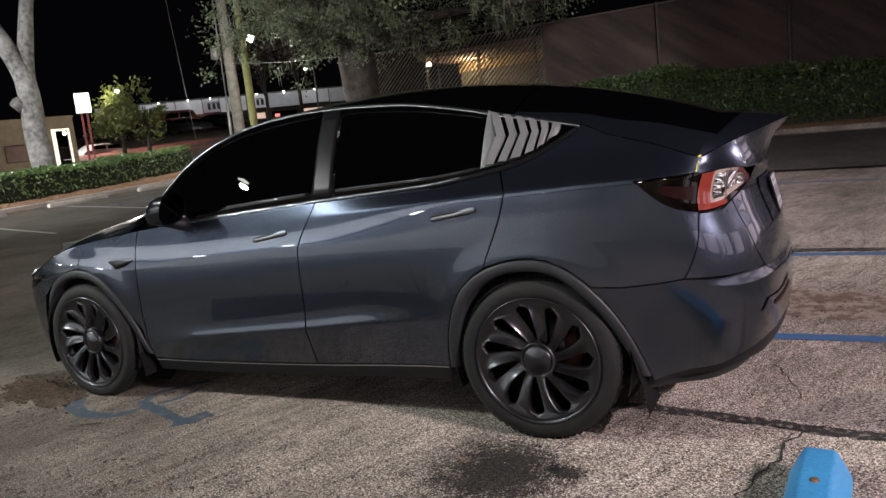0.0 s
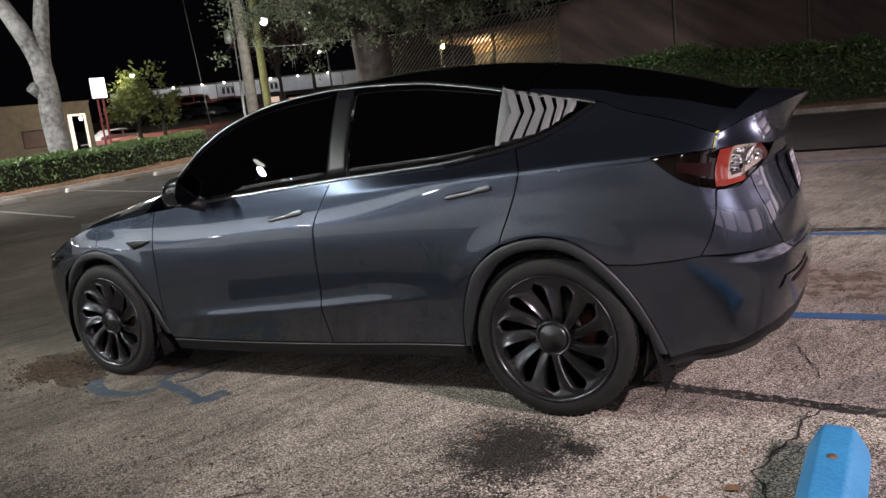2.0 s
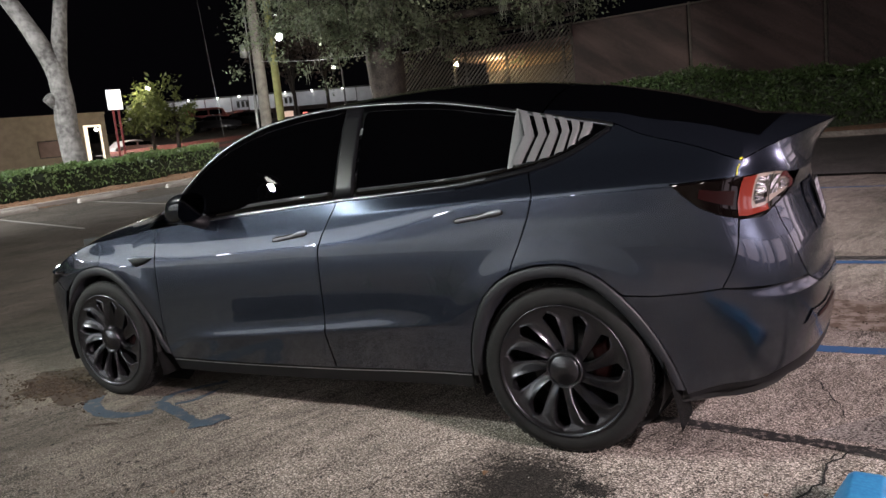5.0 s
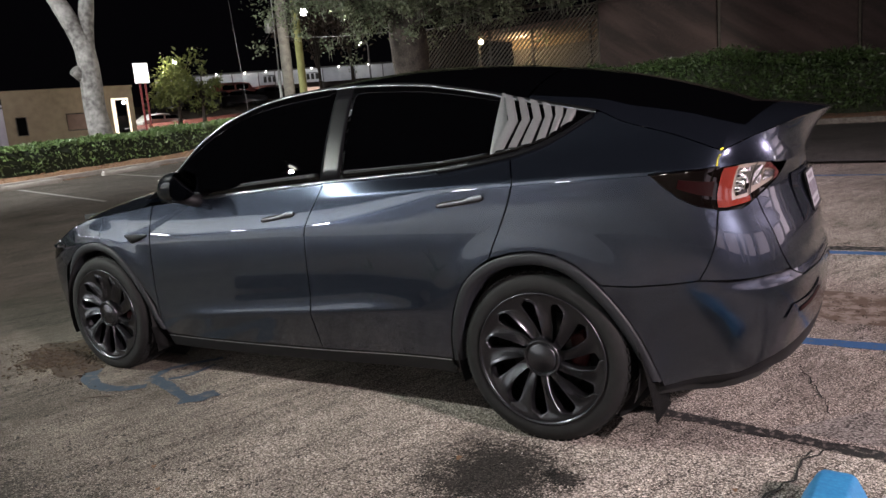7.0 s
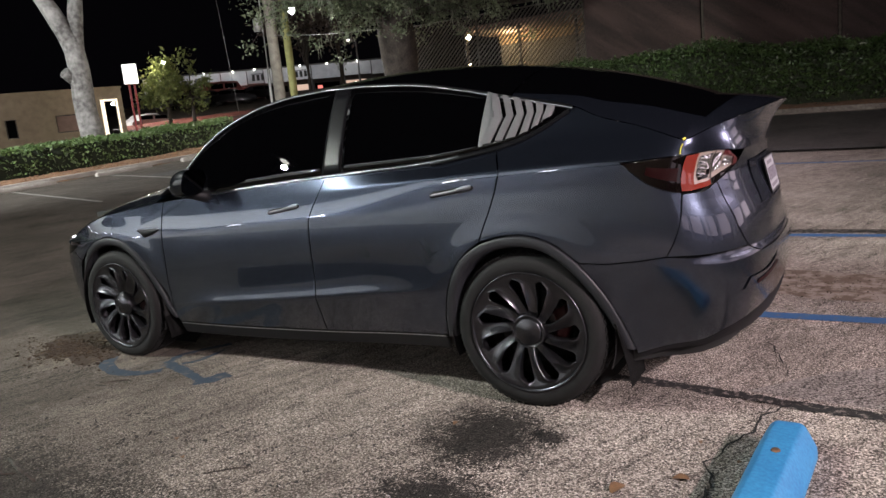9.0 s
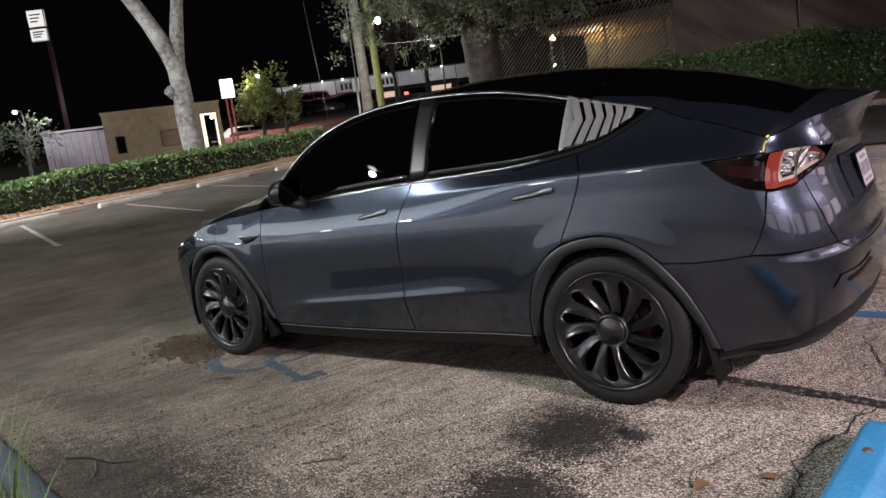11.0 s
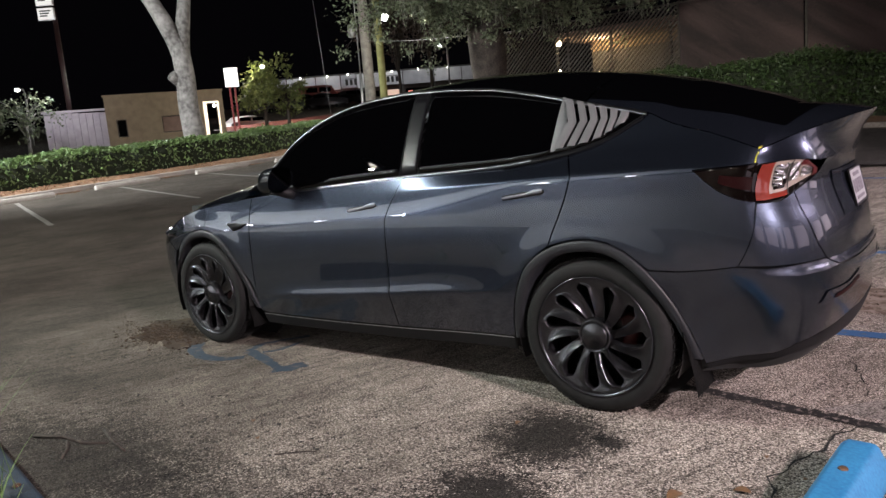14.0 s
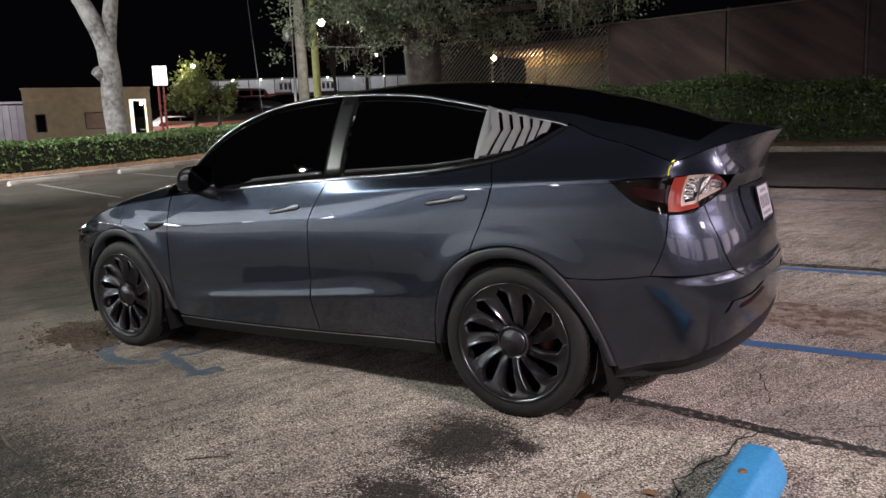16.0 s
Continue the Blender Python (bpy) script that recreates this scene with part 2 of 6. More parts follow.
BLACKLINE = worn("worn_black_paint", (.006, .006, .006), (.24, .205, .185), 26, .425)
# BLUE darkened, so that the shade by the grass is in its colour
SHADED_BLUE = varied("shaded_blue_paint", (.003, .007, .011), (.007, .025, .050), 9, .75, .3)
BLUELINE = worn("worn_blue_paint", (.03, .10, .24), (.10, .12, .15), 14, .40)
WHITELINE = worn("worn_white_paint", (.23, .22, .205), (.16, .15, .135), 10, .48)
FADEDBLUE = worn("faded_blue_paint", (.016, .031, .050), (.075, .073, .070), 16, .42)
DIRT = worn("brown_dirt", (.026, .014, .006), (.060, .038, .020), 18, .44, .95)
DRYDIRT = worn("dry_brown_dirt", (.11, .078, .055), (.26, .22, .19), 6, .50, .95)
DARKGRIT = material("dark_grit", (.03, .028, .026), .9)
PALEGRIT = material("pale_stone", (.36, .335, .31), .8)
DRYLEAF = varied("dry_leaf", (.07, .036, .016), (.17, .09, .04), 30, .7, .2)
PIN = varied("rusty_steel", (.05, .03, .02), (.16, .09, .05), 40, .7, .3, metal=.5)
SOIL = varied("dark_soil", (.02, .015, .010), (.07, .05, .032), 14, .95, .8)
BEDSOIL = varied("brown_soil", (.06, .045, .032), (.15, .118, .088), 14, .95, .8)
# shaded copy of LEAF, carrying the dim light on the fence hedge
LEAF_SHADE = varied("shaded_hedge_leaf", (.014, .032, .010), (.060, .10, .03), 3, .38, 0)
# near-black, in place of the shade between the hedge's leaves
HEDGE_CORE = varied("hedge_inner_shade", (.006, .010, .004), (.02, .028, .012), 9, .95, .5)
GRASS = varied("grass_blade", (.05, .09, .02), (.12, .19, .05), 6, .55, 0)
DRYGRASS = varied("dry_grass", (.20, .14, .07), (.36, .27, .15), 6, .7, 0)
OAKBARK = varied("dark_bark", (.016, .013, .011), (.085, .068, .056), 3.4, .95, 1.0, 22, .05)
MOSS = varied("grey_moss", (.10, .11, .08), (.22, .23, .18), 6, .95, 0)
# brighter, yellower leaf colour: the lamp's light is put into it
LEAF_LIT = varied("lamplit_leaf", (.05, .07, .018), (.20, .22, .065), 2, .6, 0)
# leaf and bark darkened: the lack of light at night is in their colour
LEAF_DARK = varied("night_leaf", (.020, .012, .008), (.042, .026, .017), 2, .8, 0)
NIGHTBARK = varied("night_dark_bark", (.012, .009, .007), (.03, .022, .017), 5, .95, .9)
MAROON = varied("dark_maroon_paint", (.014, .004, .004), (.03, .007, .007), 5, .6, .1)
REDPAINT = varied("red_paint", (.16, .012, .012), (.28, .02, .02), 5, .45, .1)
SLAT = varied("weathered_slat", (.03, .025, .02), (.07, .06, .05), 8, .8, .1)
GALV = varied("galvanised_steel", (.16, .16, .16), (.30, .30, .30), 8, .5, .1, metal=.7)
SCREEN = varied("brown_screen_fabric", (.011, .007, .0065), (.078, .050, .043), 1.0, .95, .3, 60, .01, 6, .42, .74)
# slanted streaks in the cloth's colour paint the streaks of light on it
light_streaks = node(SCREEN, "ShaderNodeMapping")
light_streaks.vector_type = "TEXTURE"
light_streaks.inputs["Rotation"].default_value = (0, .62, 0)
light_streaks.inputs["Scale"].default_value = (3.2, 1.0, .42)
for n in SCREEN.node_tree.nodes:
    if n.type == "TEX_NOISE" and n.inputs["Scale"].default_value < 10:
        join(SCREEN, [g for g in SCREEN.node_tree.nodes if g.type == "NEW_GEOMETRY"][0], "Position", light_streaks, "Vector")
        join(SCREEN, light_streaks, "Vector", n, "Vector")
# the shops' red light is put into the pavement's colour
PINK_PAVE = aggregate("red_lit_pavement", ((.10, .03, .025), (.22, .075, .06), (.34, .14, .11)), 20, [], False)
WALLPLAIN = varied("plain_wall", (.22, .19, .16), (.34, .30, .26), 2, .9, .2)
VANPAINT = varied("pale_red_paint", (.42, .12, .11), (.55, .20, .18), 2, .35, 0)
WHITEPAINT = varied("white_paint", (.62, .62, .62), (.80, .80, .80), 2, .4, 0)
SILVER = material("chrome_reflector", (.75, .75, .77), .12, 1.0)
MIRROR = material("mirror_glass", (.05, .055, .06), .03, 1.0)
LOUVER = varied("satin_grey_plastic", (.085, .087, .09), (.12, .122, .125), 12, .42, .05)
YELLOW = material("yellow_reflection_bead", (.75, .65, .03), .4)
PLATE_INK = material("plate_ink", (.10, .09, .11), .5)


SIGN_LIGHT = glow("sign_light", (1, .98, .97), 3)
DIM_GLOW = glow("dim_window_glow", (1, .70, .55), .7)
DOOR_GLOW = glow("door_frame_glow", (1, .86, .66), 1.6)
REDGLOW = glow("red_sign_light", (1, .25, .2), 1.2)
LAMP_LIGHT = glow("lamp_light", (1, .97, .90), 12)
WARM_LIGHT = glow("warm_light", (1, .78, .42), 30)


PIANO = material("satin_black_plastic", (.005, .005, .006), .32, spec=.10)
SMOKED = material("smoked_lens", (.0015, .0007, .0007), .0, 0, 0, spec=.35)
INNER = material("pale_lens_field", (.30, .25, .22), .25, .3, .8)
REDBOARD = varied("brown_board", (.10, .06, .045), (.16, .10, .075), 3, .8, .2)
SIGN_DIM = glow("sign_dim", (1, .98, .95), .9)
FASCIA = varied("white_fascia", (.55, .55, .56), (.75, .75, .76), 1.5, .6, .1)
FASCIA_B = varied("grey_fascia", (.34, .34, .36), (.50, .50, .52), 1.5, .6, .1)
DARKWALL = varied("dark_shop_wall", (.04, .038, .036), (.08, .075, .07), 1.5, .8, .1)
DARKCAR = material("dark_car_paint", (.03, .03, .035), .3, .3, .8)
LAMP_SMALL = glow("small_lamp_light", (1, .97, .88), 14)
SHOPGLOW = glow("shop_window_light", (1, .80, .90), 1.5)
SPARK = glow("glint_light", (1, .95, .92), 110)
TUBE = glow("tube_light", (1, .92, .90), 22)


# ---- mesh helpers ----


def part(name, bm, mat, parent=None, label="", shade=True):
    me = bpy.data.meshes.new(name)
    bm.normal_update()
    bm.to_mesh(me)
    bm.free()
    if shade:
        me.polygons.foreach_set("use_smooth", [True] * len(me.polygons))
    me.materials.append(mat)
    ob = new(name, me)
    if parent:
        ob.parent = parent
        ob.matrix_parent_inverse = parent.matrix_world.inverted()
    if label:
        tagged(ob, label)
    return ob


def empty(name, place=(0, 0, 0)):
    ob = new(name)
    ob.matrix_world = Matrix.Translation(place)
    bpy.context.view_layer.update()
    return ob


def thick(ob, depth, offset=-1):
    mod = ob.modifiers.new("thick", "SOLIDIFY")
    mod.thickness, mod.offset = depth, offset
    return ob


def box(bm, lo, hi, bevel=0.0, m=None):
    made = bmesh.ops.create_cube(bm, size=1)["verts"]
    for v in made:
        v.co = Vector([(a + b) / 2 + c * (b - a) for a, b, c in zip(lo, hi, v.co)])
    if bevel:
        edges = list({e for v in made for e in v.link_edges})
        made = bmesh.ops.bevel(bm, geom=edges, offset=bevel, segments=2, affect="EDGES")["verts"]
    if m:
        bmesh.ops.transform(bm, matrix=m, verts=list(made))
    return made


def grid(bm, rows):
    """Quads over rows of points."""
    vs = [[bm.verts.new(p) for p in row] for row in rows]
    for a, b in zip(vs, vs[1:]):
        for i in range(len(a) - 1):
            bm.faces.new((a[i], a[i + 1], b[i + 1], b[i]))
    return vs


def tube(bm, points, radii, sides=10, caps=True):
    """A round tapered tube along points."""
    rings, last = [], None
    for i, p in enumerate(points):
        p = Vector(p)
        d = (Vector(points[min(i + 1, len(points) - 1)]) - Vector(points[max(i - 1, 0)])).normalized()
        a = d.orthogonal().normalized() if last is None else (last - d * d.dot(last)).normalized()
        last = a
        b = d.cross(a)
        r = radii[i] if isinstance(radii, (list, tuple)) else radii
        rings.append([bm.verts.new(p + r * (math.cos(k * math.tau / sides) * a + math.sin(k * math.tau / sides) * b)) for k in range(sides)])
    for r0, r1 in zip(rings, rings[1:]):
        for k in range(sides):
            bm.faces.new((r0[k], r0[(k + 1) % sides], r1[(k + 1) % sides], r1[k]))
    if caps:
        bm.faces.new(rings[0][::-1])
        bm.faces.new(rings[-1])


def polyline(points):
    """A function of 0..1 along points."""
    run = [0.0]
    for a, b in zip(points, points[1:]):
        run.append(run[-1] + math.dist(a, b))
    tables = [[(r / run[-1], p[k]) for r, p in zip(run, points)] for k in range(len(points[0]))]

    def at(s):
        for i in range(len(run) - 1):
            if s * run[-1] <= run[i + 1] + 1e-9:
                f = (s * run[-1] - run[i]) / max(1e-9, run[i + 1] - run[i])
                return [a + f * (b - a) for a, b in zip(points[i], points[i + 1])]
        return list(points[-1])
    return at


def curved(points):
    run = [0.0]
    for a, b in zip(points, points[1:]):
        run.append(run[-1] + math.dist(a, b))
    tables = [[(r / run[-1], p[k]) for r, p in zip(run, points)] for k in range(len(points[0]))]
    return lambda s: [lerp_table(t, s) for t in tables]


def coons(bottom, top, left, right, nu, nv):
    """Rows of (u, z) filling four edge curves; left and right run upwards."""
    b, t, l, r = (c if callable(c) else curved(c) for c in (bottom, top, left, right))
    rows = []
    for j in range(nv + 1):
        q = j / nv
        row = []
        for i in range(nu + 1):
            s = i / nu
            row.append([(1 - q) * b(s)[k] + q * t(s)[k] + (1 - s) * l(q)[k] + s * r(q)[k]
                        - (1 - s) * (1 - q) * b(0)[k] - s * (1 - q) * b(1)[k] - (1 - s) * q * t(0)[k] - s * q * t(1)[k] for k in range(len(b(0)))])
        rows.append(row)
    return rows


# ---- ground ----


def rise(x, y):
    """The lot climbs gently away from the car, and the street behind the hedge a little more; slopes and dip fit the
    camera's view.
    """
    d = -.5 * x + .866 * y - 2.5
    dip = 1.0 * math.exp(-((x + 47.2) ** 2 + (y - 34.6) ** 2) / 26)
    return -dip + .04 * (d + math.sqrt(d * d + 4)) / 2 * (1 - smooth(90, 400, d)) + .04 * min(70, max(0, d - 20)) - .013


# ---- the car body ----
def lerp_table(table, v):
    """Smooth (monotone-ish cubic) reading of a table of (key, value) pairs."""
    if v <= table[0][0]:
        return table[0][1]
    if v >= table[-1][0]:
        return table[-1][1]
    i = 0
    while table[i + 1][0] < v:
        i += 1
    def slope(k):
        if k == 0 or k == len(table) - 1:
            a, b = (0, 1) if k == 0 else (k - 1, k)
            return (table[b][1] - table[a][1]) / (table[b][0] - table[a][0])
        l = (table[k][1] - table[k - 1][1]) / (table[k][0] - table[k - 1][0])
        r = (table[k + 1][1] - table[k][1]) / (table[k + 1][0] - table[k][0])
        return 0.0 if l * r <= 0 else 2 * l * r / (l + r)
    (x0, y0), (x1, y1) = table[i], table[i + 1]
    h = x1 - x0
    s = (v - x0) / h
    m0, m1 = slope(i) * h, slope(i + 1) * h
    return (2*s**3 - 3*s**2 + 1) * y0 + (s**3 - 2*s**2 + s) * m0 + (-2*s**3 + 3*s**2) * y1 + (s**3 - s**2) * m1


# outline of the body seen from above: (x, half width), rear corner then front corner
REAR_PLAN = [(0.0, .957), (.2, .956), (.4, .950), (.55, .937), (.70, .904), (.80, .85), (.87, .765), (.925, .63), (.96, .42), (.98, .2), (.985, 0)]
FRONT_PLAN = [(-2.7, .957), (-2.9, .957), (-3.1, .952), (-3.25, .938), (-3.4, .908), (-3.53, .85), (-3.63, .75), (-3.71, .55), (-3.75, .25), (-3.765, 0)]
# half width of the doors by height
SECTION = [(.12, .85), (.19, .872), (.25, .879), (.29, .879), (.34, .880), (.36, .884), (.42, .909), (.452, .924), (.466, .936), (.50, .938), (.62, .9525), (.75, .959), (.84, .954), (.872, .9505), (.90, .9445), (.97, .930), (1.06, .908), (1.115, .884), (1.13, .876), (1.165, .858), (1.20, .839), (1.30, .782), (1.42, .704), (1.56, .601), (1.70, .485)]
# how far the tail and the nose draw back from their foremost outline, by height
TAIL = [(.15, -.20), (.22, -.13), (.30, -.06), (.40, -.02), (.55, .0), (.66, -.005), (.70, -.022), (.76, -.028), (.84, -.042), (.95, -.080), (1.02, -.097), (1.08, -.090), (1.14, -.065), (1.25, -.03)]
NOSE = [(.15, .16), (.25, .05), (.40, .0), (.60, .01), (.72, .05), (.85, .17), (.95, .38), (1.05, .8)]


def chords(plan):
    out, u = [], plan[0][0]
    for i, (x, y) in enumerate(plan):
        if i:
            u += math.hypot(x - plan[i - 1][0], y - plan[i - 1][1]) * (1 if plan[-1][0] > plan[0][0] else -1)
        out.append((u, x, y))
    return out


RC, FC = chords(REAR_PLAN), chords(FRONT_PLAN)
U_TAIL, U_NOSE = RC[-1][0], FC[-1][0]
RX, RY = [(u, x) for u, x, y in RC], [(u, y) for u, x, y in RC]
FX, FY = [(u, x) for u, x, y in reversed(FC)], [(u, y) for u, x, y in reversed(FC)]


def smooth(a, b, v):
    s = min(1.0, max(0.0, (v - a) / (b - a)))
    return s * s * (3 - 2 * s)


SHOULDER = [(-4.0, .62), (-3.6, .72), (-3.36, .805), (-3.2, .862), (-3.0, .912), (-2.8, .945), (-2.6, .965), (-2.38, .977), (-1.86, .990), (-1.1, 1.035), (-.5, 1.070), (-.08, 1.092), (.28, 1.108), (.47, 1.112), (2, 1.112)]
CHARACTER = [(-3.4, .76), (-2.4, .810), (-1.94, .850), (-1.48, .885), (-1.2, .901), (-.6, .929), (0, .94)]
LOWER = [(-3.0, .33), (-2.3, .385), (-2.0, .408), (-1.59, .442), (-1.24, .474), (-.8, .516), (-.43, .534), (.3, .56)]


def soft(v, d):
    """A smooth ramp that is 0 below 0 and v above it, rounded over d."""
    q = v / d
    return v if q > 30 else 0.0 if q < -30 else d * math.log1p(math.exp(q))


def upper(x, z):
    """Half width of the glasshouse and of the body just under it."""
    lean = .08 * (min(.1, max(-2.6, x)) + 1.2) * (1 - smooth(1.1, 1.5, z))
    return lerp_table(SECTION, z - lean)


@functools.lru_cache(maxsize=20000)
def turns(x):
    """The heights at which the painted side changes its slope at x: the shoulder, the character line and the crease over the sill."""
    zs, zc, zl = lerp_table(SHOULDER, x), lerp_table(CHARACTER, x), lerp_table(LOWER, x)
    wing = max(smooth(-.95, -.25, x), smooth(-1.95, -2.75, x))
    door, rear = 1 - wing, smooth(-1.6, -.45, x)
    line = (1 - smooth(-1.35, -.25, x)) * smooth(-3.3, -2.8, x)
    made = [(zl, -.61 * door, .006), (zl + .06, .265 * door, .022), (zc - .12, -.135 * door, .05), (zc, -.12 * line, .0045), (.5 * (zc + zs), -.10 * line, .03),
            (.27, -.24 * wing, .03), (.61 + .08 * smooth(.1, .5, x), -.18 * wing, .05), (.86, -.055 * wing, .06), (zs - .10, -.06 * smooth(-1.2, -.3, x), .03), (zs, -.05 - .28 * rear, .035 - .029 * smooth(-1.1, -.3, x))]
    made = [m for m in made if abs(m[1]) > 1e-4]
    top = zs + .07
    return made, top, upper(x, top) - .40 * top - sum(a * soft(top - at, d) for at, a, d in made)


def flank(x, z):
    """Half width of the painted side."""
    made, top, base = turns(round(x, 4))
    if z >= top + .03:
        return upper(x, z)
    low = base + .40 * z + sum(a * soft(z - at, d) for at, a, d in made)
    return low if z <= top - .03 else low + (upper(x, z) - low) * smooth(top - .03, top + .03, z)


def hull(u, z):
    """A point of the left body side; u is x along the side and runs on round the corners to the centre line."""
    if u > 0:
        x, y = lerp_table(RX, u), lerp_table(RY, u)
        x += lerp_table(TAIL, z) * smooth(.30, 1.0, u)
    elif u < -2.7:
        x, y = lerp_table(FX, u), lerp_table(FY, u)
        x += lerp_table(NOSE, z) * smooth(-2.9, -3.9, u)
    else:
        x, y = u, .957
    w = flank(x, z)
    # the tail's lower corner tucks in under the bumper
    w -= .26 * soft(.58 - z, .03) * smooth(.40, .62, x)
    # the flanks swell a little round the wheels
    for cx in (0.0, -2.89):
        r = math.hypot(x - cx, z - .36)
        w += .006 * (1 - smooth(.46, .58, r))
    return x, -y * w / .957, z


def u_of(x, z):
    """The hull's own measure u at which it stands at x."""
    u = x
    for _ in range(12):
        u += x - hull(u, z)[0]
    return u


car = tagged(empty("car"), "dark grey metallic electric crossover parked on the lot", "car")


def hull_normal(u, z):
    a, b = Vector(hull(u + .003, z)) - Vector(hull(u - .003, z)), Vector(hull(u, z + .002)) - Vector(hull(u, z - .002))
    way = a.cross(b).normalized()
    # over the rear shoulder only the shading normals tip up, to darken the panel; the shape stays
    x, zs = min(max(u, -4), 2), lerp_table(SHOULDER, min(max(u, -4), 2))
    tip_up = smooth(-1.25, -.35, x) * smooth(zs - .004, zs + .012, z) * (1 - smooth(zs + .05, zs + .17, z)) * (1 - smooth(.55, .75, x))
    return (way + Vector((0, 0, .70 * tip_up))).normalized()


def hull_out(u, z, out=0.0):
    """A point at a distance out from the left side of the hull."""
    p = Vector(hull(u, z))
    if not out:
        return p
    a, b = Vector(hull(u + .01, z)) - Vector(hull(u - .01, z)), Vector(hull(u, z + .01)) - Vector(hull(u, z - .01))
    return p + a.cross(b).normalized() * out


def skin(name, rows, mat, parent, label="", both=True, depth=0.0, out=0.0):
    """Rows of (u, z) laid on the hull, on the left side and mirrored on the right."""
    made = []
    for side in ((1, -1) if both else (1,)):
        bm = bmesh.new()
        pts = [[hull_out(*p, out) for p in row] for row in rows]
        grid(bm, [[(x, y * side, z) for x, y, z in row] for row in (pts if side > 0 else pts[::-1])])
        ob = part(name, bm, mat, parent, label)
        if not depth:
            flat = [p for row in (rows if side > 0 else rows[::-1]) for p in row]
            way = [hull_normal(*p) for p in flat]
            ob.data.normals_split_custom_set_from_vertices([(n.x, n.y * side, n.z) for n in way])
        made.append(thick(ob, depth) if depth else ob)
    return made


def shell(name, rows, mat, parent, label="", mirrored=False, depth=0.0):
    bm = bmesh.new()
    grid(bm, rows)
    ob = part(name, bm, mat, parent, label)
    if depth:
        thick(ob, depth)
    return ob


def belt(x):
    return lerp_table([(-2.5, 1.005), (-1.89, 1.057), (-1.10, 1.113), (-.65, 1.138), (-.457, 1.151), (-.2, 1.186), (-.1, 1.203), (.02, 1.235), (.11, 1.275), (.18, 1.318), (.225, 1.343)], x)


def rail(x):
    return lerp_table([(-2.50, 1.01), (-2.40, 1.07), (-2.24, 1.19), (-2.07, 1.345), (-1.88, 1.455), (-1.65, 1.527), (-1.43, 1.556), (-1.22, 1.565), (-1.02, 1.56), (-.83, 1.548), (-.65, 1.53), (-.48, 1.50),
                       (-.30, 1.463), (-.14, 1.425), (.02, 1.392), (.225, 1.346), (.34, 1.295), (.54, 1.235), (.70, 1.17)], x)


def sill(x):
    return lerp_table([(-2.6, .246), (-1.75, .251), (-1.09, .267), (-.415, .300), (0, .32)], x)


ARCH_R = [(-.437, .30), (-.428, .40), (-.408, .49), (-.380, .575), (-.335, .665), (-.265, .733), (-.175, .781), (-.085, .804), (0, .811), (.09, .798), (.175, .760), (.25, .700), (.315, .63), (.37, .55), (.425, .44), (.482, .29)]
ARCH_F = [(x - 2.89, z - .005) for x, z in ARCH_R]
GAP = .0035
MID = [(-1.225, .30), (-1.212, .47), (-1.206, .60), (-1.203, .75), (-1.200, .87), (-1.178, .94), (-1.142, 1.01), (-1.092, 1.113)]
FRONT = [(-2.405, .262), (-2.405, .48), (-2.395, .66), (-2.392, .84), (-2.39, .97), (-2.385, 1.014)]
BACK = [(-.195, .783), (-.176, .83), (-.140, .91), (-.104, 1.0), (-.080, 1.09), (-.095, 1.15), (-.106, 1.20)]


def shifted(points, dx):
    return [(x + dx, z) for x, z in points]


# doors
front_door = skin("front_door", coons([(-2.405 + GAP, sill(-2.4) + .012), (-1.8, sill(-1.8) + .012), (MID[0][0] - GAP, sill(-1.2) + .012)],
                  [(-2.382 + 1.287 * k / 10, belt(-2.382 + 1.287 * k / 10) - .004) for k in range(11)],
                  shifted(FRONT, GAP), shifted([(-1.227, sill(-1.2) + .012)] + MID[1:], -GAP), 56, 110), PAINT, car, "grey painted front door")
rear_right = [(-.442, sill(-.44) + .012), (-.433, .40), (-.413, .49), (-.385, .575), (-.34, .665), (-.27, .736), (-.202, .78)] + shifted(BACK[1:], -2 * GAP)
rear_door = skin("rear_door", coons([(MID[0][0] + GAP, sill(-1.2) + .012), (-.8, sill(-.8) + .012), (-.442, sill(-.44) + .012)],
                 [(-1.088 + .975 * k / 10, belt(-1.088 + .975 * k / 10) - .004) for k in range(11)],
                 shifted([(-1.227, sill(-1.2) + .012)] + MID[1:], GAP), polyline(rear_right), 56, 110), PAINT, car, "grey painted rear door")
# rear wing below and above the shoulder
LAMP_LOW = [(.47, 1.10), (.53, 1.055), (.60, 1.01), (.67, .98), (.755, .962)]
q1 = coons(polyline([(-.195, .783), (-.085, .811), (0, .818), (.09, .805), (.177, .767), (.253, .706), (.27, .690), (.40, .687), (.53, .698), (.64, .712)]),
           polyline([(-.080, 1.09), (.1, 1.10), (.30, 1.106), (.46, 1.108)] + LAMP_LOW[1:]), BACK[:5], [(.64, .712), (.67, .76), (.715, .85), (.755, .962)], 60, 60)
q2 = coons(polyline([(-.080, 1.085), (.1, 1.095), (.30, 1.101), (.465, 1.103), (.60, 1.110), (.757, 1.116)]),
           polyline([(x, belt(x) - .004) for x in (-.106, -.05, .0, .04, .08, .13, .17, .225)] + [(u_of(x, rail(x)), rail(x) - .001) for x in (.24, .27, .30, .34, .39, .44, .49, .54, .58, .62, .66, .70)]),
           [(-.080, 1.085), (-.095, 1.15), (-.106, 1.20)], [(.757, 1.116), (u_of(.70, 1.17), 1.169)], 60, 28)
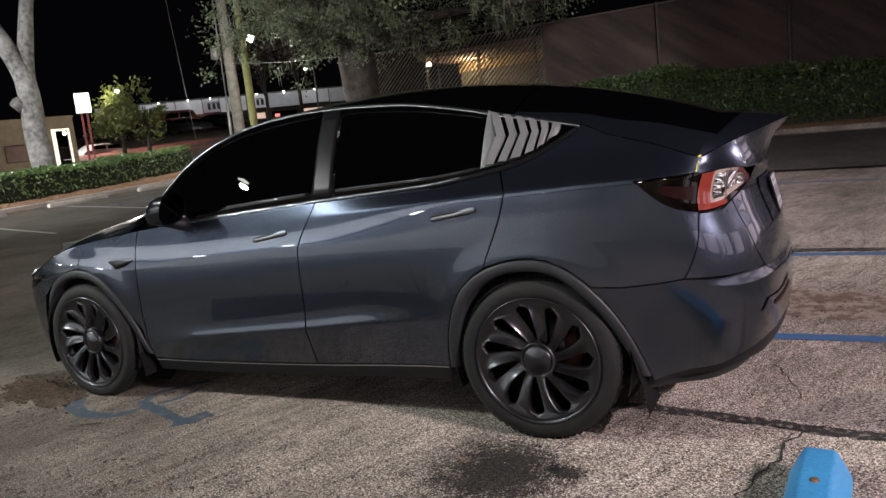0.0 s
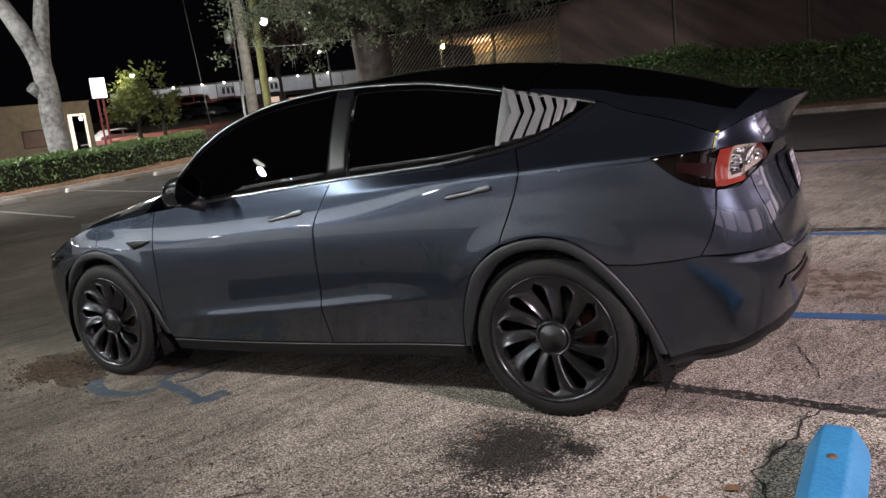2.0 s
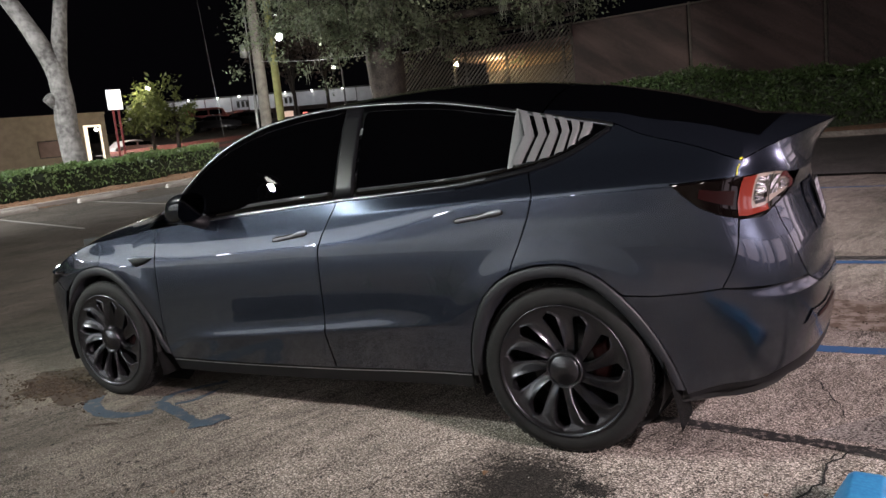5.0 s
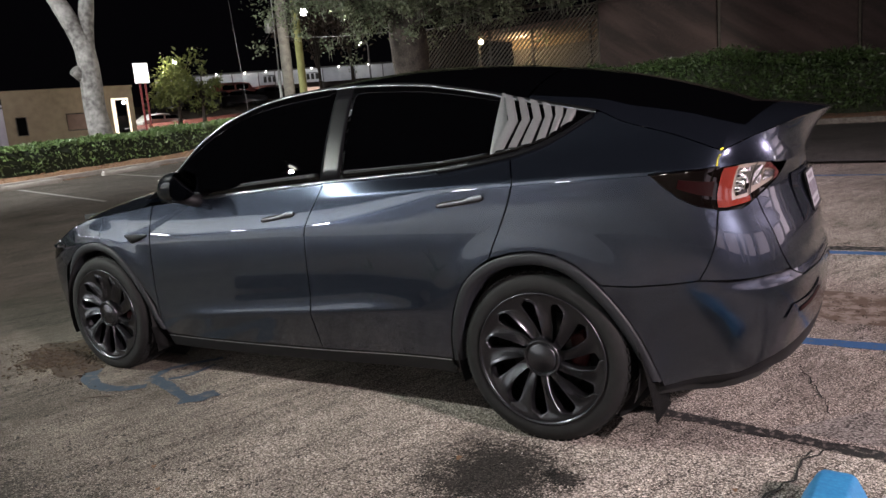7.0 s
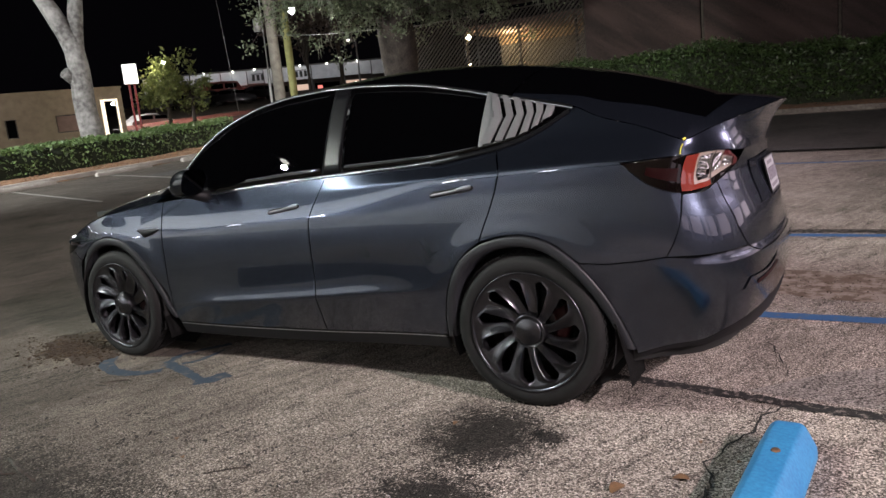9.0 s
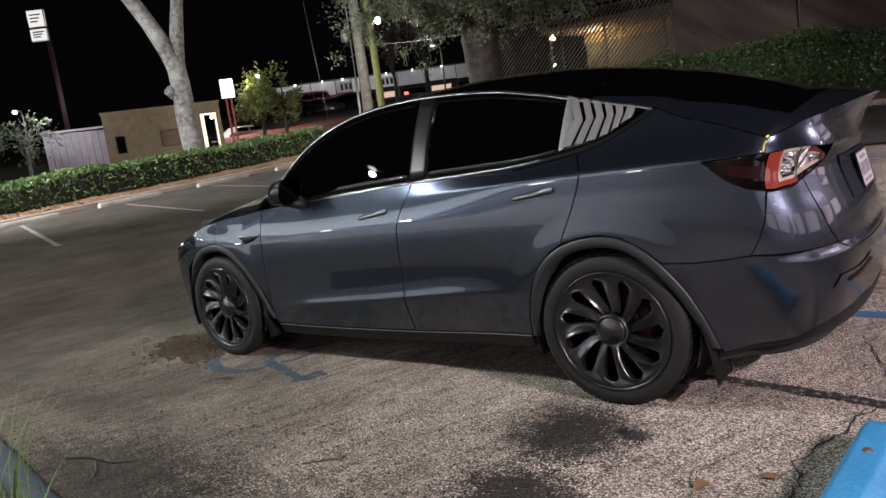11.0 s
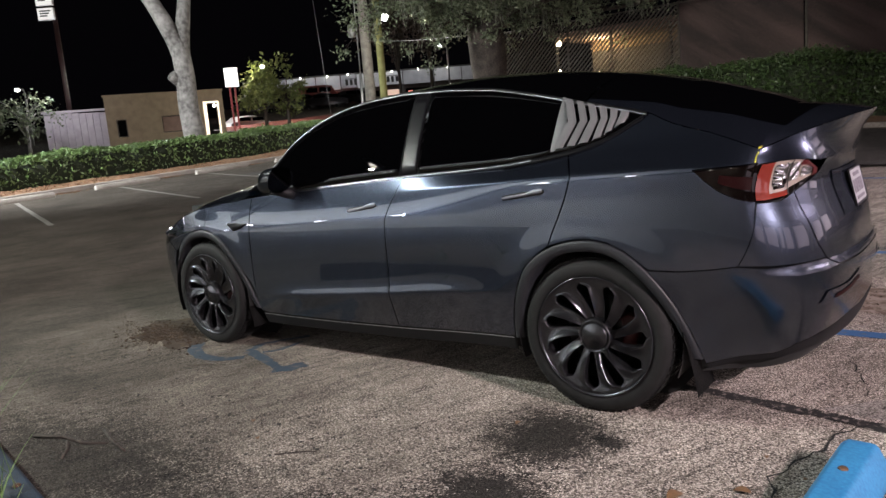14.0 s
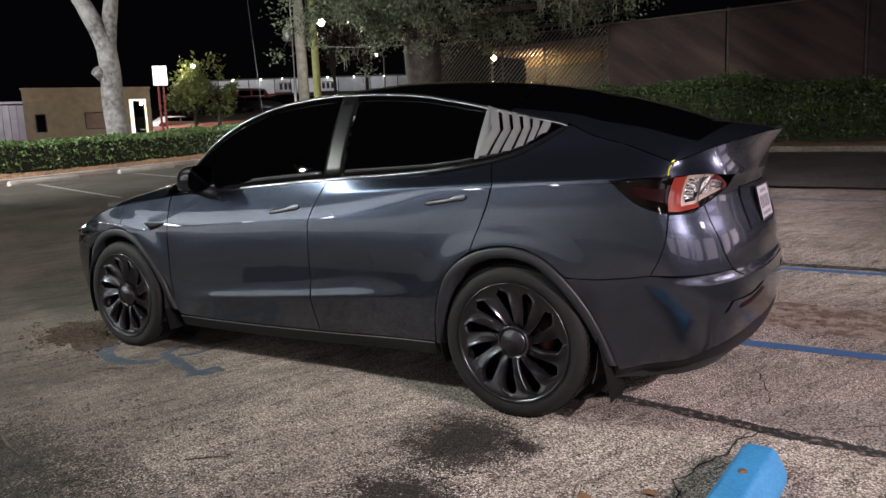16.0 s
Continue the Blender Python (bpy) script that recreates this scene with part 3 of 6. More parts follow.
for rows, nm in ((q1, "rear_wing"), (q2, "rear_pillar_panel")):
    skin(nm, rows, PAINT, car)
# front wing
skin("front_wing", coons(polyline([(-3.275, .645)] + [(x, z + .006) for x, z in ARCH_F[5:14]] + [(-2.43, .43), (-2.412, .262)]),
     polyline([(-3.50, .74), (-3.36, .82), (-3.2, .88), (-3.0, .93), (-2.8, .962), (-2.6, .985), (-2.39, 1.012)]), [(-3.275, .645), (-3.38, .702), (-3.50, .74)], shifted(FRONT, -GAP), 60, 40), PAINT, car)
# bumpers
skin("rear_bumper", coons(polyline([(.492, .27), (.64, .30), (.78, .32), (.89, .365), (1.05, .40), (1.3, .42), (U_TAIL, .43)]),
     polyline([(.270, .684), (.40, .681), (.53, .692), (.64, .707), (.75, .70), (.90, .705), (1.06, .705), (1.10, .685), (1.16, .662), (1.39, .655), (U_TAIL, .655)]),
     polyline([(x + .004, z) for x, z in [(.488, .27), (.425, .44), (.37, .55), (.315, .63), (.266, .684)]]), [(U_TAIL, .43), (U_TAIL, .655)], 80, 30), BUMPER_PAINT, car, "grey painted rear bumper with dulled reflections")
skin("bumper_corner", coons([(.645, .712), (.85, .71), (1.06, .71)], [(.762, .957), (.85, .957), (.965, .985)], [(.645, .712), (.675, .76), (.72, .85), (.762, .957)], [(1.06, .71), (1.01, .78), (.977, .90), (.965, .985)], 20, 16), PAINT, car)
skin("liftgate", coons(polyline([(1.068, .712), (1.10, .692), (1.16, .668), (1.39, .662), (U_TAIL, .662)]), polyline([(.972, .988), (1.05, 1.01), (1.185, 1.048), (1.26, 1.10), (U_TAIL, 1.10)]),
     [(1.068, .712), (1.017, .78), (.984, .90), (.972, .988)], [(U_TAIL, .662), (U_TAIL, 1.10)], 40, 20), PAINT, car, "grey painted tailgate")
skin("front_bumper", coons(polyline([(U_NOSE, .17), (-3.8, .18), (-3.5, .19), (-3.372, .22)]), polyline([(U_NOSE, .72), (-3.9, .72), (-3.7, .733), (-3.505, .735), (-3.38, .697), (-3.279, .640)]), [(U_NOSE, .17), (U_NOSE, .72)],
     polyline([(-3.372, .22), (-3.362, .40), (-3.345, .48), (-3.315, .56), (-3.279, .640)]), 48, 20), PAINT, car)
skin("diffuser", coons(polyline([(.500, .250), (.64, .276), (.78, .290), (.95, .315), (1.2, .32), (U_TAIL, .33)]), polyline([(.496, .266), (.64, .297), (.78, .317), (.89, .361), (1.05, .396), (1.3, .416), (U_TAIL, .426)]), [(.500, .250), (.496, .266)], [(U_TAIL, .33), (U_TAIL, .426)], 48, 6), CLAD, car, "matt black lower diffuser")
# cladding, sill and flares
sk = [(-2.40 + 1.95 * k / 12) for k in range(13)]
skin("sill_cladding", coons([(x, sill(x) - .075 + .01) for x in sk], [(x, sill(x) - .004) for x in sk], [(-2.40, sill(-2.4) - .065), (-2.40, sill(-2.4) - .004)], [(-.45, sill(-.45) - .065), (-.45, sill(-.45) - .004)], 30, 4), CLAD, car, "black plastic sill")
skin("sill_trim", coons([(x, sill(x) - .002) for x in sk], [(x, sill(x) + .003) for x in sk], [(-2.40, sill(-2.4) - .002), (-2.40, sill(-2.4) + .003)], [(-.45, sill(-.45) - .002), (-.45, sill(-.45) + .003)], 30, 1), SILLTRIM, car, "thin bright sill strip")


def flare(arch, name, cx, cz):
    for side in (1, -1):
        bm = bmesh.new()
        rows = []
        for x, z in arch:
            dx, dz = cx - x, cz - z
            n = math.hypot(dx, dz)
            row = []
            for k, (inn, out) in enumerate([(.003, -.012), (.003, .002), (.012, .006), (.030, .007), (.046, .003), (.054, -.012), (.057, -.10)]):
                px, py, pz = hull(x + dx / n * inn, z + dz / n * inn)
                row.append((px, (py - out) * side, pz))
            rows.append(row if side > 0 else row[::-1])
        grid(bm, rows)
        part(name, bm, ARCHTRIM, car, "dark grey wheel arch trim")


fine = lambda pts: [curved(pts)(k / 40) for k in range(41)]
flare(fine(ARCH_R), "arch_trim", 0, .36)
flare(fine(ARCH_F), "arch_trim", -2.89, .355)

# ---- greenhouse ----


def window(name, x0, x1, lean0, lean1, mat=GLASS, inset=.0, n=24, parent=None, label=""):
    """Glass between two slanted uprights; lean: how far the top lies behind the foot."""
    rows = []
    for j in range(9):
        q = j / 8
        row = []
        for i in range(n + 1):
            a, b = x0 + lean0 * q, x1 + lean1 * q
            x = a + (b - a) * i / n
            lo, hi = belt(x) + .010, rail(x) - .012
            row.append((x, lo + (hi - lo) * q))
        rows.append(row)
    return skin(name, rows, mat, parent or car, label, depth=.004)


window("front_window", -2.30, -1.130, .0, -.053, label="dark tinted front side window")
window("pillar_cover", -1.126, -1.003, -.053, -.070, PIANO, n=6, label="satin black pillar cover")
window("rear_window", -.999, -.196, -.070, -.02, label="dark tinted rear side window")
window("quarter_glass", -.192, .205, -.02, -.0, GLASS)


def strip(name, f, x0, x1, w, mat, out=.006, n=60):
    for side in (1, -1):
        bm = bmesh.new()
        rows = []
        for i in range(n + 1):
            x = x0 + (x1 - x0) * i / n
            row = []
            for dz, o in ((-w / 2, 0), (-w / 2 + .002, out), (0, out * 1.3), (w / 2 - .002, out), (w / 2, 0)):
                px, py, pz = hull(x, f(x) + dz)
                row.append((px, (py - o) * side, pz))
            rows.append(row if side < 0 else row[::-1])
        grid(bm, rows)
        part(name, bm, mat, car)


strip("belt_trim", belt, -2.0, -.30, .014, CHROME)
strip("belt_trim", lambda x: belt(x) - .006, -.45, .215, .022, PIANO)
strip("roof_trim", lambda x: rail(x) - .004, -2.36, .225, .017, CHROME, n=90)

# roof, screen and tail glass: one skin from rail to rail
CENTRE = [(-2.62, 1.03), (-2.2, 1.27), (-1.85, 1.47), (-1.55, 1.575), (-1.2, 1.622), (-.9, 1.635), (-.6, 1.62), (-.38, 1.60), (-.04, 1.55), (.26, 1.48), (.54, 1.395), (.75, 1.32), (.86, 1.29), (.94, 1.28), (1.0, 1.285)]
LIP = [(.70, hull(u_of(.70, 1.17), 1.17)[1], 1.172), (.735, -.715, 1.19), (.79, -.63, 1.215), (.87, -.50, 1.243), (.95, -.30, 1.272), (.99, -.12, 1.284), (1.0, 0, 1.286)]


def top_at(x, vs):
    """Points across the roof at station x; v runs from -1 at one rail to 1 at the other."""
    zr = rail(x) + .003
    y0 = -hull(u_of(x, zr), zr)[1]
    zc = lerp_table(CENTRE, x - (.12 * (1 - smooth(-2.2, -1.5, x))))
    row = []
    for v in vs:
        e = math.copysign(abs(v) ** .9, v)
        bow = 1 - abs(e) ** 2.3
        row.append((x - .14 * bow * (1 - smooth(-2.3, -1.4, x)), y0 * e, zr + (zc - zr) * bow))
    return row


def top_row(x, n=28):
    return top_at(x, [-1 + 2 * k / n for k in range(n + 1)])


def tail_skin(name, edges, mat, label=""):
    """A strip of the tail between two borders, each a table of v by x."""
    rows = []
    for i in range(25):
        x = -.092 + .792 * i / 24
        a, b = (lerp_table(e, x) for e in edges)
        rows.append(top_at(x, [a + (b - a) * k / 14 for k in range(15)]))
    return shell(name, rows, mat, car, label)


def top_skin(name, x0, x1, mat, n, label="", k0=0, k1=28):
    return shell(name, [top_row(x0 + (x1 - x0) * i / n)[k0:k1 + 1] for i in range(n + 1)], mat, car, label)


top_skin("windscreen", -2.44, -1.62, GLASS, 16, "dark windscreen", 2, 26)
top_skin("pillar", -2.44, -1.62, TRIM, 16, "", 0, 2)
top_skin("pillar", -2.44, -1.62, TRIM, 16, "", 26, 28)
top_skin("roof_glass", -1.615, -.10, GLASS, 30, "glossy black glass roof")
BORDER = [(-.1, .955), (.1, .90), (.3, .83), (.5, .755), (.70, .70)]
LEFT_BORDER = [(x, -v) for x, v in BORDER]
tail_skin("tail_glass", (LEFT_BORDER, BORDER), GLASS, "black tinted tailgate glass")
tail_skin("tailgate_side", ([(-1, -1), (1, -1)], LEFT_BORDER), PAINT)
tail_skin("tailgate_side", (BORDER, [(-1, 1), (1, 1)]), PAINT)
# ducktail
lip = curved(LIP)
rows = []
start = top_row(.70, 40)
for j in range(9):
    q = j / 8
    row = []
    for k in range(41):
        v = 1 - abs(1 - 2 * k / 40)
        lx, ly, lz = lip(v)
        sgn = 1 if k <= 20 else -1
        sx, sy, sz = start[k]
        y = sy + (ly * sgn - sy) * q
        x = sx + (lx - sx) * q
        z = sz + (lz - sz) * (q + .35 * q * (q - 1) * (v))
        row.append((x, y, z))
    rows.append(row)
shell("spoiler", [r[:7] for r in rows[:4]], PAINT, car)
shell("spoiler", [r[34:] for r in rows[:4]], PAINT, car)
shell("tail_glass", [r[6:35] for r in rows[:4]], GLASS, car, "black tinted lower edge of the tailgate glass")
shell("spoiler", rows[3:], PAINT, car, "grey ducktail spoiler")
# face under the lip
under = polyline([(.757, 1.116), (.87, 1.124), (1.02, 1.116), (1.12, 1.105), (1.3, 1.10), (U_TAIL, 1.10)])
rows = []
for j in range(9):
    q = j / 8
    row = []
    for k in range(41):
        v = 1 - abs(1 - 2 * k / 40)
        lx, ly, lz = lip(v)
        hx, hy, hz = hull(*under(v))
        sgn = 1 if k <= 20 else -1
        bow = .025 * math.sin(math.pi * q) * v
        row.append((lx + (hx - lx) * q - bow, (ly + (hy - ly) * q) * sgn, lz - .004 + (hz - lz) * q))
    rows.append(row)
shell("spoiler_face", rows, PAINT, car)
# hood
rows = []
for i in range(25):
    x = -3.50 + (3.50 - 2.46) * i / 24
    edge = hull(x, lerp_table([(-3.50, .745), (-3.36, .825), (-3.2, .885), (-3.0, .935), (-2.8, .967), (-2.6, .99), (-2.39, 1.017)], x))
    zc = lerp_table([(-3.72, .76), (-3.5, .875), (-3.2, .962), (-2.9, 1.035), (-2.6, 1.105), (-2.4, 1.15)], x)
    row = []
    for k in range(25):
        v = -1 + 2 * k / 24
        row.append((edge[0] - .16 * (1 - v * v) * (1 - smooth(-3.5, -2.6, x) * .3), -edge[1] * v, edge[2] + (zc - edge[2]) * (1 - abs(v) ** 4)))
    rows.append(row)
nose = polyline([(-3.505, .735), (-3.7, .733), (-3.9, .72), (U_NOSE, .72)])
front_row = []
for k in range(25):
    v = 1 - abs(1 - 2 * k / 24)
    x, y, z = hull(*nose(v ** .8))
    front_row.append((x + .004, y if k <= 12 else -y, z + .003))
mid_row = [tuple(.5 * (a + b) for a, b in zip(p, q)) for p, q in zip(front_row, rows[0])]
mid_row = [(x - .02, y, z + .02 * (1 - abs(1 - 2 * k / 24) * 0)) for k, (x, y, z) in enumerate(mid_row)]
shell("hood", [front_row, mid_row] + rows, PAINT, car, "grey painted hood")
# inner body and floor
bm = bmesh.new()
box(bm, (-3.3, -.80, .20), (.40, .80, .95), .05)
box(bm, (.38, -.68, .36), (.78, .68, .95), .05)
part("underbody", bm, VOID, car)
for side in (1, -1):
    bm = bmesh.new()
    rows = []
    for j in range(14):
        row = []
        for i in range(60):
            u = -3.9 + (1.6 + 3.9) * i / 59
            z = .22 + (lerp_table([(-3.9, .62), (-3.5, .68), (-3.2, .82), (-2.9, .90), (-2.45, .96), (-2.3, .99), (-1.2, 1.07), (.4, 1.07), (1.6, 1.05)], u) - .22) * j / 13
            x, y, zz = hull(u, z)
            row.append((x * .985 - .008, (y + .022) * side, zz))
        rows.append(row)
    vs = grid(bm, rows)
    for cx, cz in ((0, .36), (-2.89, .355)):
        gone = [v for v in bm.verts if (v.co.x - cx) ** 2 + (v.co.z - cz) ** 2 < .44 ** 2]
        bmesh.ops.delete(bm, geom=gone, context="VERTS")
    part("inner_shell", bm, VOID, car)


# ---- wheels ----
def lathe(bm, profile, sides=64):
    """Profile of (radius, y) turned about the y axis."""
    rows = [[(r * math.cos(a), y, r * math.sin(a)) for a in [k * math.tau / sides for k in range(sides + 1)]] for r, y in profile]
    grid(bm, rows)
    bmesh.ops.remove_doubles(bm, verts=bm.verts, dist=1e-5)


def wheel(name, width, radius):
    """A wheel at the origin whose outer face looks to -y."""
    w = new(name)
    h = width / 2
    bm = bmesh.new()
    lathe(bm, [(.268, -h + .02), (.280, -h + .006), (.300, -h - .001), (.325, -h + .001), (.340, -h + .008), (radius - .006, -h + .022), (radius, -h + .045), (radius, h - .045), (radius - .01, h - .02), (.30, h), (.27, h - .02)], 96)
    tyre = part("tyre", bm, RUBBER, w, "black low-profile tyre")
    bm = bmesh.new()
    for k in range(64):
        a = k * math.tau / 64
        m = Matrix.Rotation(-a, 4, "Y")
        for y0, y1, tw in ((-h + .03, -h + .075, .10), (-h + .085, -.01, -.2), (.005, h - .08, .2)):
            box(bm, (-.012, y0, radius - .002), (.012, y1, radius + .0045), 0, m @ Matrix.Rotation(tw, 4, "Z"))
    part("tread", bm, RUBBER, tyre, shade=False)
    bm = bmesh.new()
    lathe(bm, [(.283, -h + .004), (.2835, -h - .002), (.278, -h - .004), (.270, -h + .004), (.262, -h + .02), (.255, -.02), (.25, h - .03)], 80)
    part("rim", bm, RIM, w, "dark satin alloy rim")
    bm = bmesh.new()
    # turbine blades: broad and twisted, narrow slots between them
    for k in range(11):
        a0 = k * math.tau / 11 + .10
        rows = []
        for i in range(25):
            q = i / 24
            r = .070 + (.276 - .070) * q
            pitch = math.tau / 11 / 2
            sweep = a0 + .40 * q - .12 * q * q
            share = lerp_table([(0, .90), (.08, .78), (.25, .60), (.5, .51), (.70, .50), (.80, .55), (.84, .74), (.87, 1.0), (1, 1.0)], q)
            y = -h + .004 + .030 * (1 - q) ** 1.5
            twist = -.012 * math.sin(math.pi * min(1, q * 1.1))
            row = []
            for e, dy in ((-1, .046), (-.985, .010), (-.93, .002), (-.82, .003), (-.5, .005), (.0, .005), (.5, .004), (.80, .003), (.90, -.003), (.96, -.003), (1, .006), (1.02, .046)):
                aa = sweep + pitch * share * e
                fade = 1 - smooth(.80, .94, q)
                row.append((r * math.cos(aa), y + dy * fade + twist * e, r * math.sin(aa)))
            rows.append(row)
        grid(bm, rows)
    part("spokes", bm, RIM, w, "dark turbine spokes")
    bm = bmesh.new()
    lathe(bm, [(.0, -h + .008), (.030, -h + .008), (.033, -h + .010), (.058, -h + .011), (.063, -h + .015), (.065, -h + .022), (.069, -h + .022), (.071, -h + .014), (.077, -h + .014), (.080, -h + .022), (.082, -h + .06)], 48)
    part("cap", bm, RIM, w, "dark centre cap")
    bm = bmesh.new()
    lathe(bm, [(.08, -.035), (.172, -.035), (.172, -.008), (.08, -.008)], 48)
    part("brake_disc", bm, STEEL, w)
    bm = bmesh.new()
    lathe(bm, [(.02, -.02), (.26, .0), (.26, .01)], 40)
    part("backing", bm, VOID, w)
    return w


def caliper(parent, side_x):
    bm = bmesh.new()
    rows = []
    for i in range(9):
        a = -.5 + 1.0 * i / 8
        rows.append([(r * math.cos(a) * side_x, y, r * math.sin(a) + .03) for r, y in ((.115, -.01), (.115, -.062), (.13, -.068), (.17, -.068), (.185, -.06), (.185, -.01))])
    grid(bm, rows)
    thick(part("caliper", bm, CALIPER, parent, "red brake caliper"), .004)


def place_wheel(x, z, left, width, radius, turn):
    w = wheel("wheel", width, radius)
    caliper(w, 1 if x > -1 else 1)
    w.parent = car
    w.matrix_world = Matrix.Translation((x, -.818 if left else .818, z)) @ Matrix.Rotation(0 if left else math.pi, 4, "Z") 
    return w


place_wheel(0, .361, True, .272, .361, 0)
place_wheel(0, .361, False, .272, .361, 0)
place_wheel(-2.89, .355, True, .262, .355, 0)
place_wheel(-2.89, .355, False, .262, .355, 0)
# wheel housings
for cx, cz in ((0, .36), (-2.89, .355)):
    for side in (1, -1):
        bm = bmesh.new()
        rows = []
        for i in range(25):
            a = math.pi * (-.12 + 1.24 * i / 24)
            rows.append([(cx + .405 * math.cos(a), side * y, cz + .405 * math.sin(a)) for y in (-.93, -.75, -.55)])
        grid(bm, rows)
        part("wheel_housing", bm, VOID, car)
        bm = bmesh.new()
        bmesh.ops.create_circle(bm, cap_ends=True, radius=.42, segments=32, matrix=Matrix.Translation((cx, side * -.60, cz)) @ Matrix.Rotation(math.pi / 2, 4, "X"))
        part("housing_wall", bm, VOID, car)


# ---- car details ----
def mirror_y(bm):
    for v in bm.verts:
        v.co.y = -v.co.y
    bmesh.ops.reverse_faces(bm, faces=bm.faces)


def both_sides(name, make, mat, parent, label=""):
    out = []
    for side in (1, -1):
        bm = bmesh.new()
        make(bm)
        if side < 0:
            mirror_y(bm)
        out.append(part(name, bm, mat, parent, label))
    return out


# door handles: a near-black panel painting the recess's shade, and a bright bar with a raised pad
def handle(doors, x0, z0, x1, z1):
    def slot(bm):
        rows = [[hull_out(x0 - .006 + (x1 - x0 + .012) * i / 10, z0 + (z1 - z0) * i / 10 + dz * (1 if i not in (0, 10) else .55), .0016) for i in range(11)] for dz in (-.013, -.006, .006, .013)]
        grid(bm, rows)

    def barr(bm):
        rows = []
        for i in range(15):
            q = i / 14
            x, z = x0 + (x1 - x0) * q, z0 + (z1 - z0) * q + .006 * smooth(.55, .75, q)
            w = .0065 * (.5 if i in (0, 14) else 1) * (1 + .55 * smooth(.6, .78, q))
            rows.append([hull_out(x, z - w, .002), hull_out(x, z - w * .7, .009), hull_out(x, z, .011), hull_out(x, z + w * .7, .009), hull_out(x, z + w, .002)])
        grid(bm, [r[::-1] for r in rows])
    slots = [None, None]
    for k, side in enumerate((1, -1)):
        bm = bmesh.new()
        slot(bm)
        if side < 0:
            mirror_y(bm)
        part("handle_dark_panel", bm, VOID, doors[k])
        bm = bmesh.new()
        barr(bm)
        if side < 0:
            mirror_y(bm)
        part("door_handle", bm, HANDLE, doors[k], "flush satin silver door handle")


handle(front_door, -1.486, .937, -1.268, .968)
handle(rear_door, -.44, .999, -.22, 1.028)


# side repeater with a camera in the front wing
def repeater(bm):
    top, low = polyline([(-2.62, .846), (-2.52, .850), (-2.415, .853)]), polyline([(-2.615, .838), (-2.555, .800), (-2.48, .818), (-2.415, .848)])
    rows = []
    for k in range(13):
        a, b = top(k / 12), low(k / 12)
        rows.append([hull_out(a[0], a[1], .001), hull_out(a[0], a[1] - .002, .006), hull_out(.5 * (a[0] + b[0]), .5 * (a[1] + b[1]), .011), hull_out(b[0], b[1] + .002, .006), hull_out(b[0], b[1], .001)])
    grid(bm, rows)


def repeater_edge(bm):
    grid(bm, [[hull_out(-2.622 + .207 * q, .853 + .004 * q, .002), hull_out(-2.622 + .207 * q, .850 + .004 * q, .008), hull_out(-2.622 + .207 * q, .847 + .004 * q, .006)] for q in (0, .25, .5, .75, 1)])


badges = both_sides("side_camera", repeater, PIANO, car, "black side repeater with camera")
for b, side in zip(badges, (1, -1)):
    bm = bmesh.new()
    repeater_edge(bm)
    if side < 0:
        mirror_y(bm)
    part("repeater_edge", bm, CHROME, b, "bright edge")


# door mirrors
def mirror_shell(bm):
    rows = []
    for i in range(11):
        q = i / 10
        c = Vector((-2.11 + .16 * q, -1.0 + .0 * q, 1.125 + .008 * q))
        w, h = .095 * (1 - (1 - min(1, q * 1.25 + .05)) ** 2.2) ** .5, .076 * (1 - (1 - min(1, q * 1.25 + .05)) ** 2.4) ** .5
        ring = []
        for k in range(25):
            a = k * math.tau / 24
            cx, sz = math.copysign(abs(math.cos(a)) ** .75, math.cos(a)), math.copysign(abs(math.sin(a)) ** .8, math.sin(a))
            ring.append(c + Vector((.02 * sz, cx * w, sz * h * (1 - .12 * cx))))
        rows.append(ring)
    vs = grid(bm, rows)
    bm.faces.new(vs[0][:-1])


def mirror_glass(bm):
    ring = []
    for k in range(24):
        a = k * math.tau / 24
        cx, sz = math.copysign(abs(math.cos(a)) ** .75, math.cos(a)), math.copysign(abs(math.sin(a)) ** .8, math.sin(a))
        ring.append(bm.verts.new(Vector((-1.955 + .018 * sz, -1.0 + cx * .088, 1.132 + sz * .069 * (1 - .12 * cx)))))
    bm.faces.new(ring)


def mirror_arm(bm):
    tube(bm, [(-1.99, -.87, 1.035), (-2.01, -.91, 1.045), (-2.03, -.95, 1.06), (-2.04, -1.0, 1.075)], [.040, .034, .030, .032], 10)
    box(bm, (-2.22, -.885, 1.018), (-1.90, -.845, 1.05), .012)


for side in (1, -1):
    bm = bmesh.new()
    mirror_shell(bm)
    if side < 0:
        mirror_y(bm)
    m = part("door_mirror", bm, MIRROR_CAP, car, "dark mirror housing")
    for nm, f, mt in (("mirror_glass", mirror_glass, MIRROR), ("mirror_foot", mirror_arm, CLAD)):
        bm = bmesh.new()
        f(bm)
        if side < 0:
            mirror_y(bm)
        part(nm, bm, mt, m)

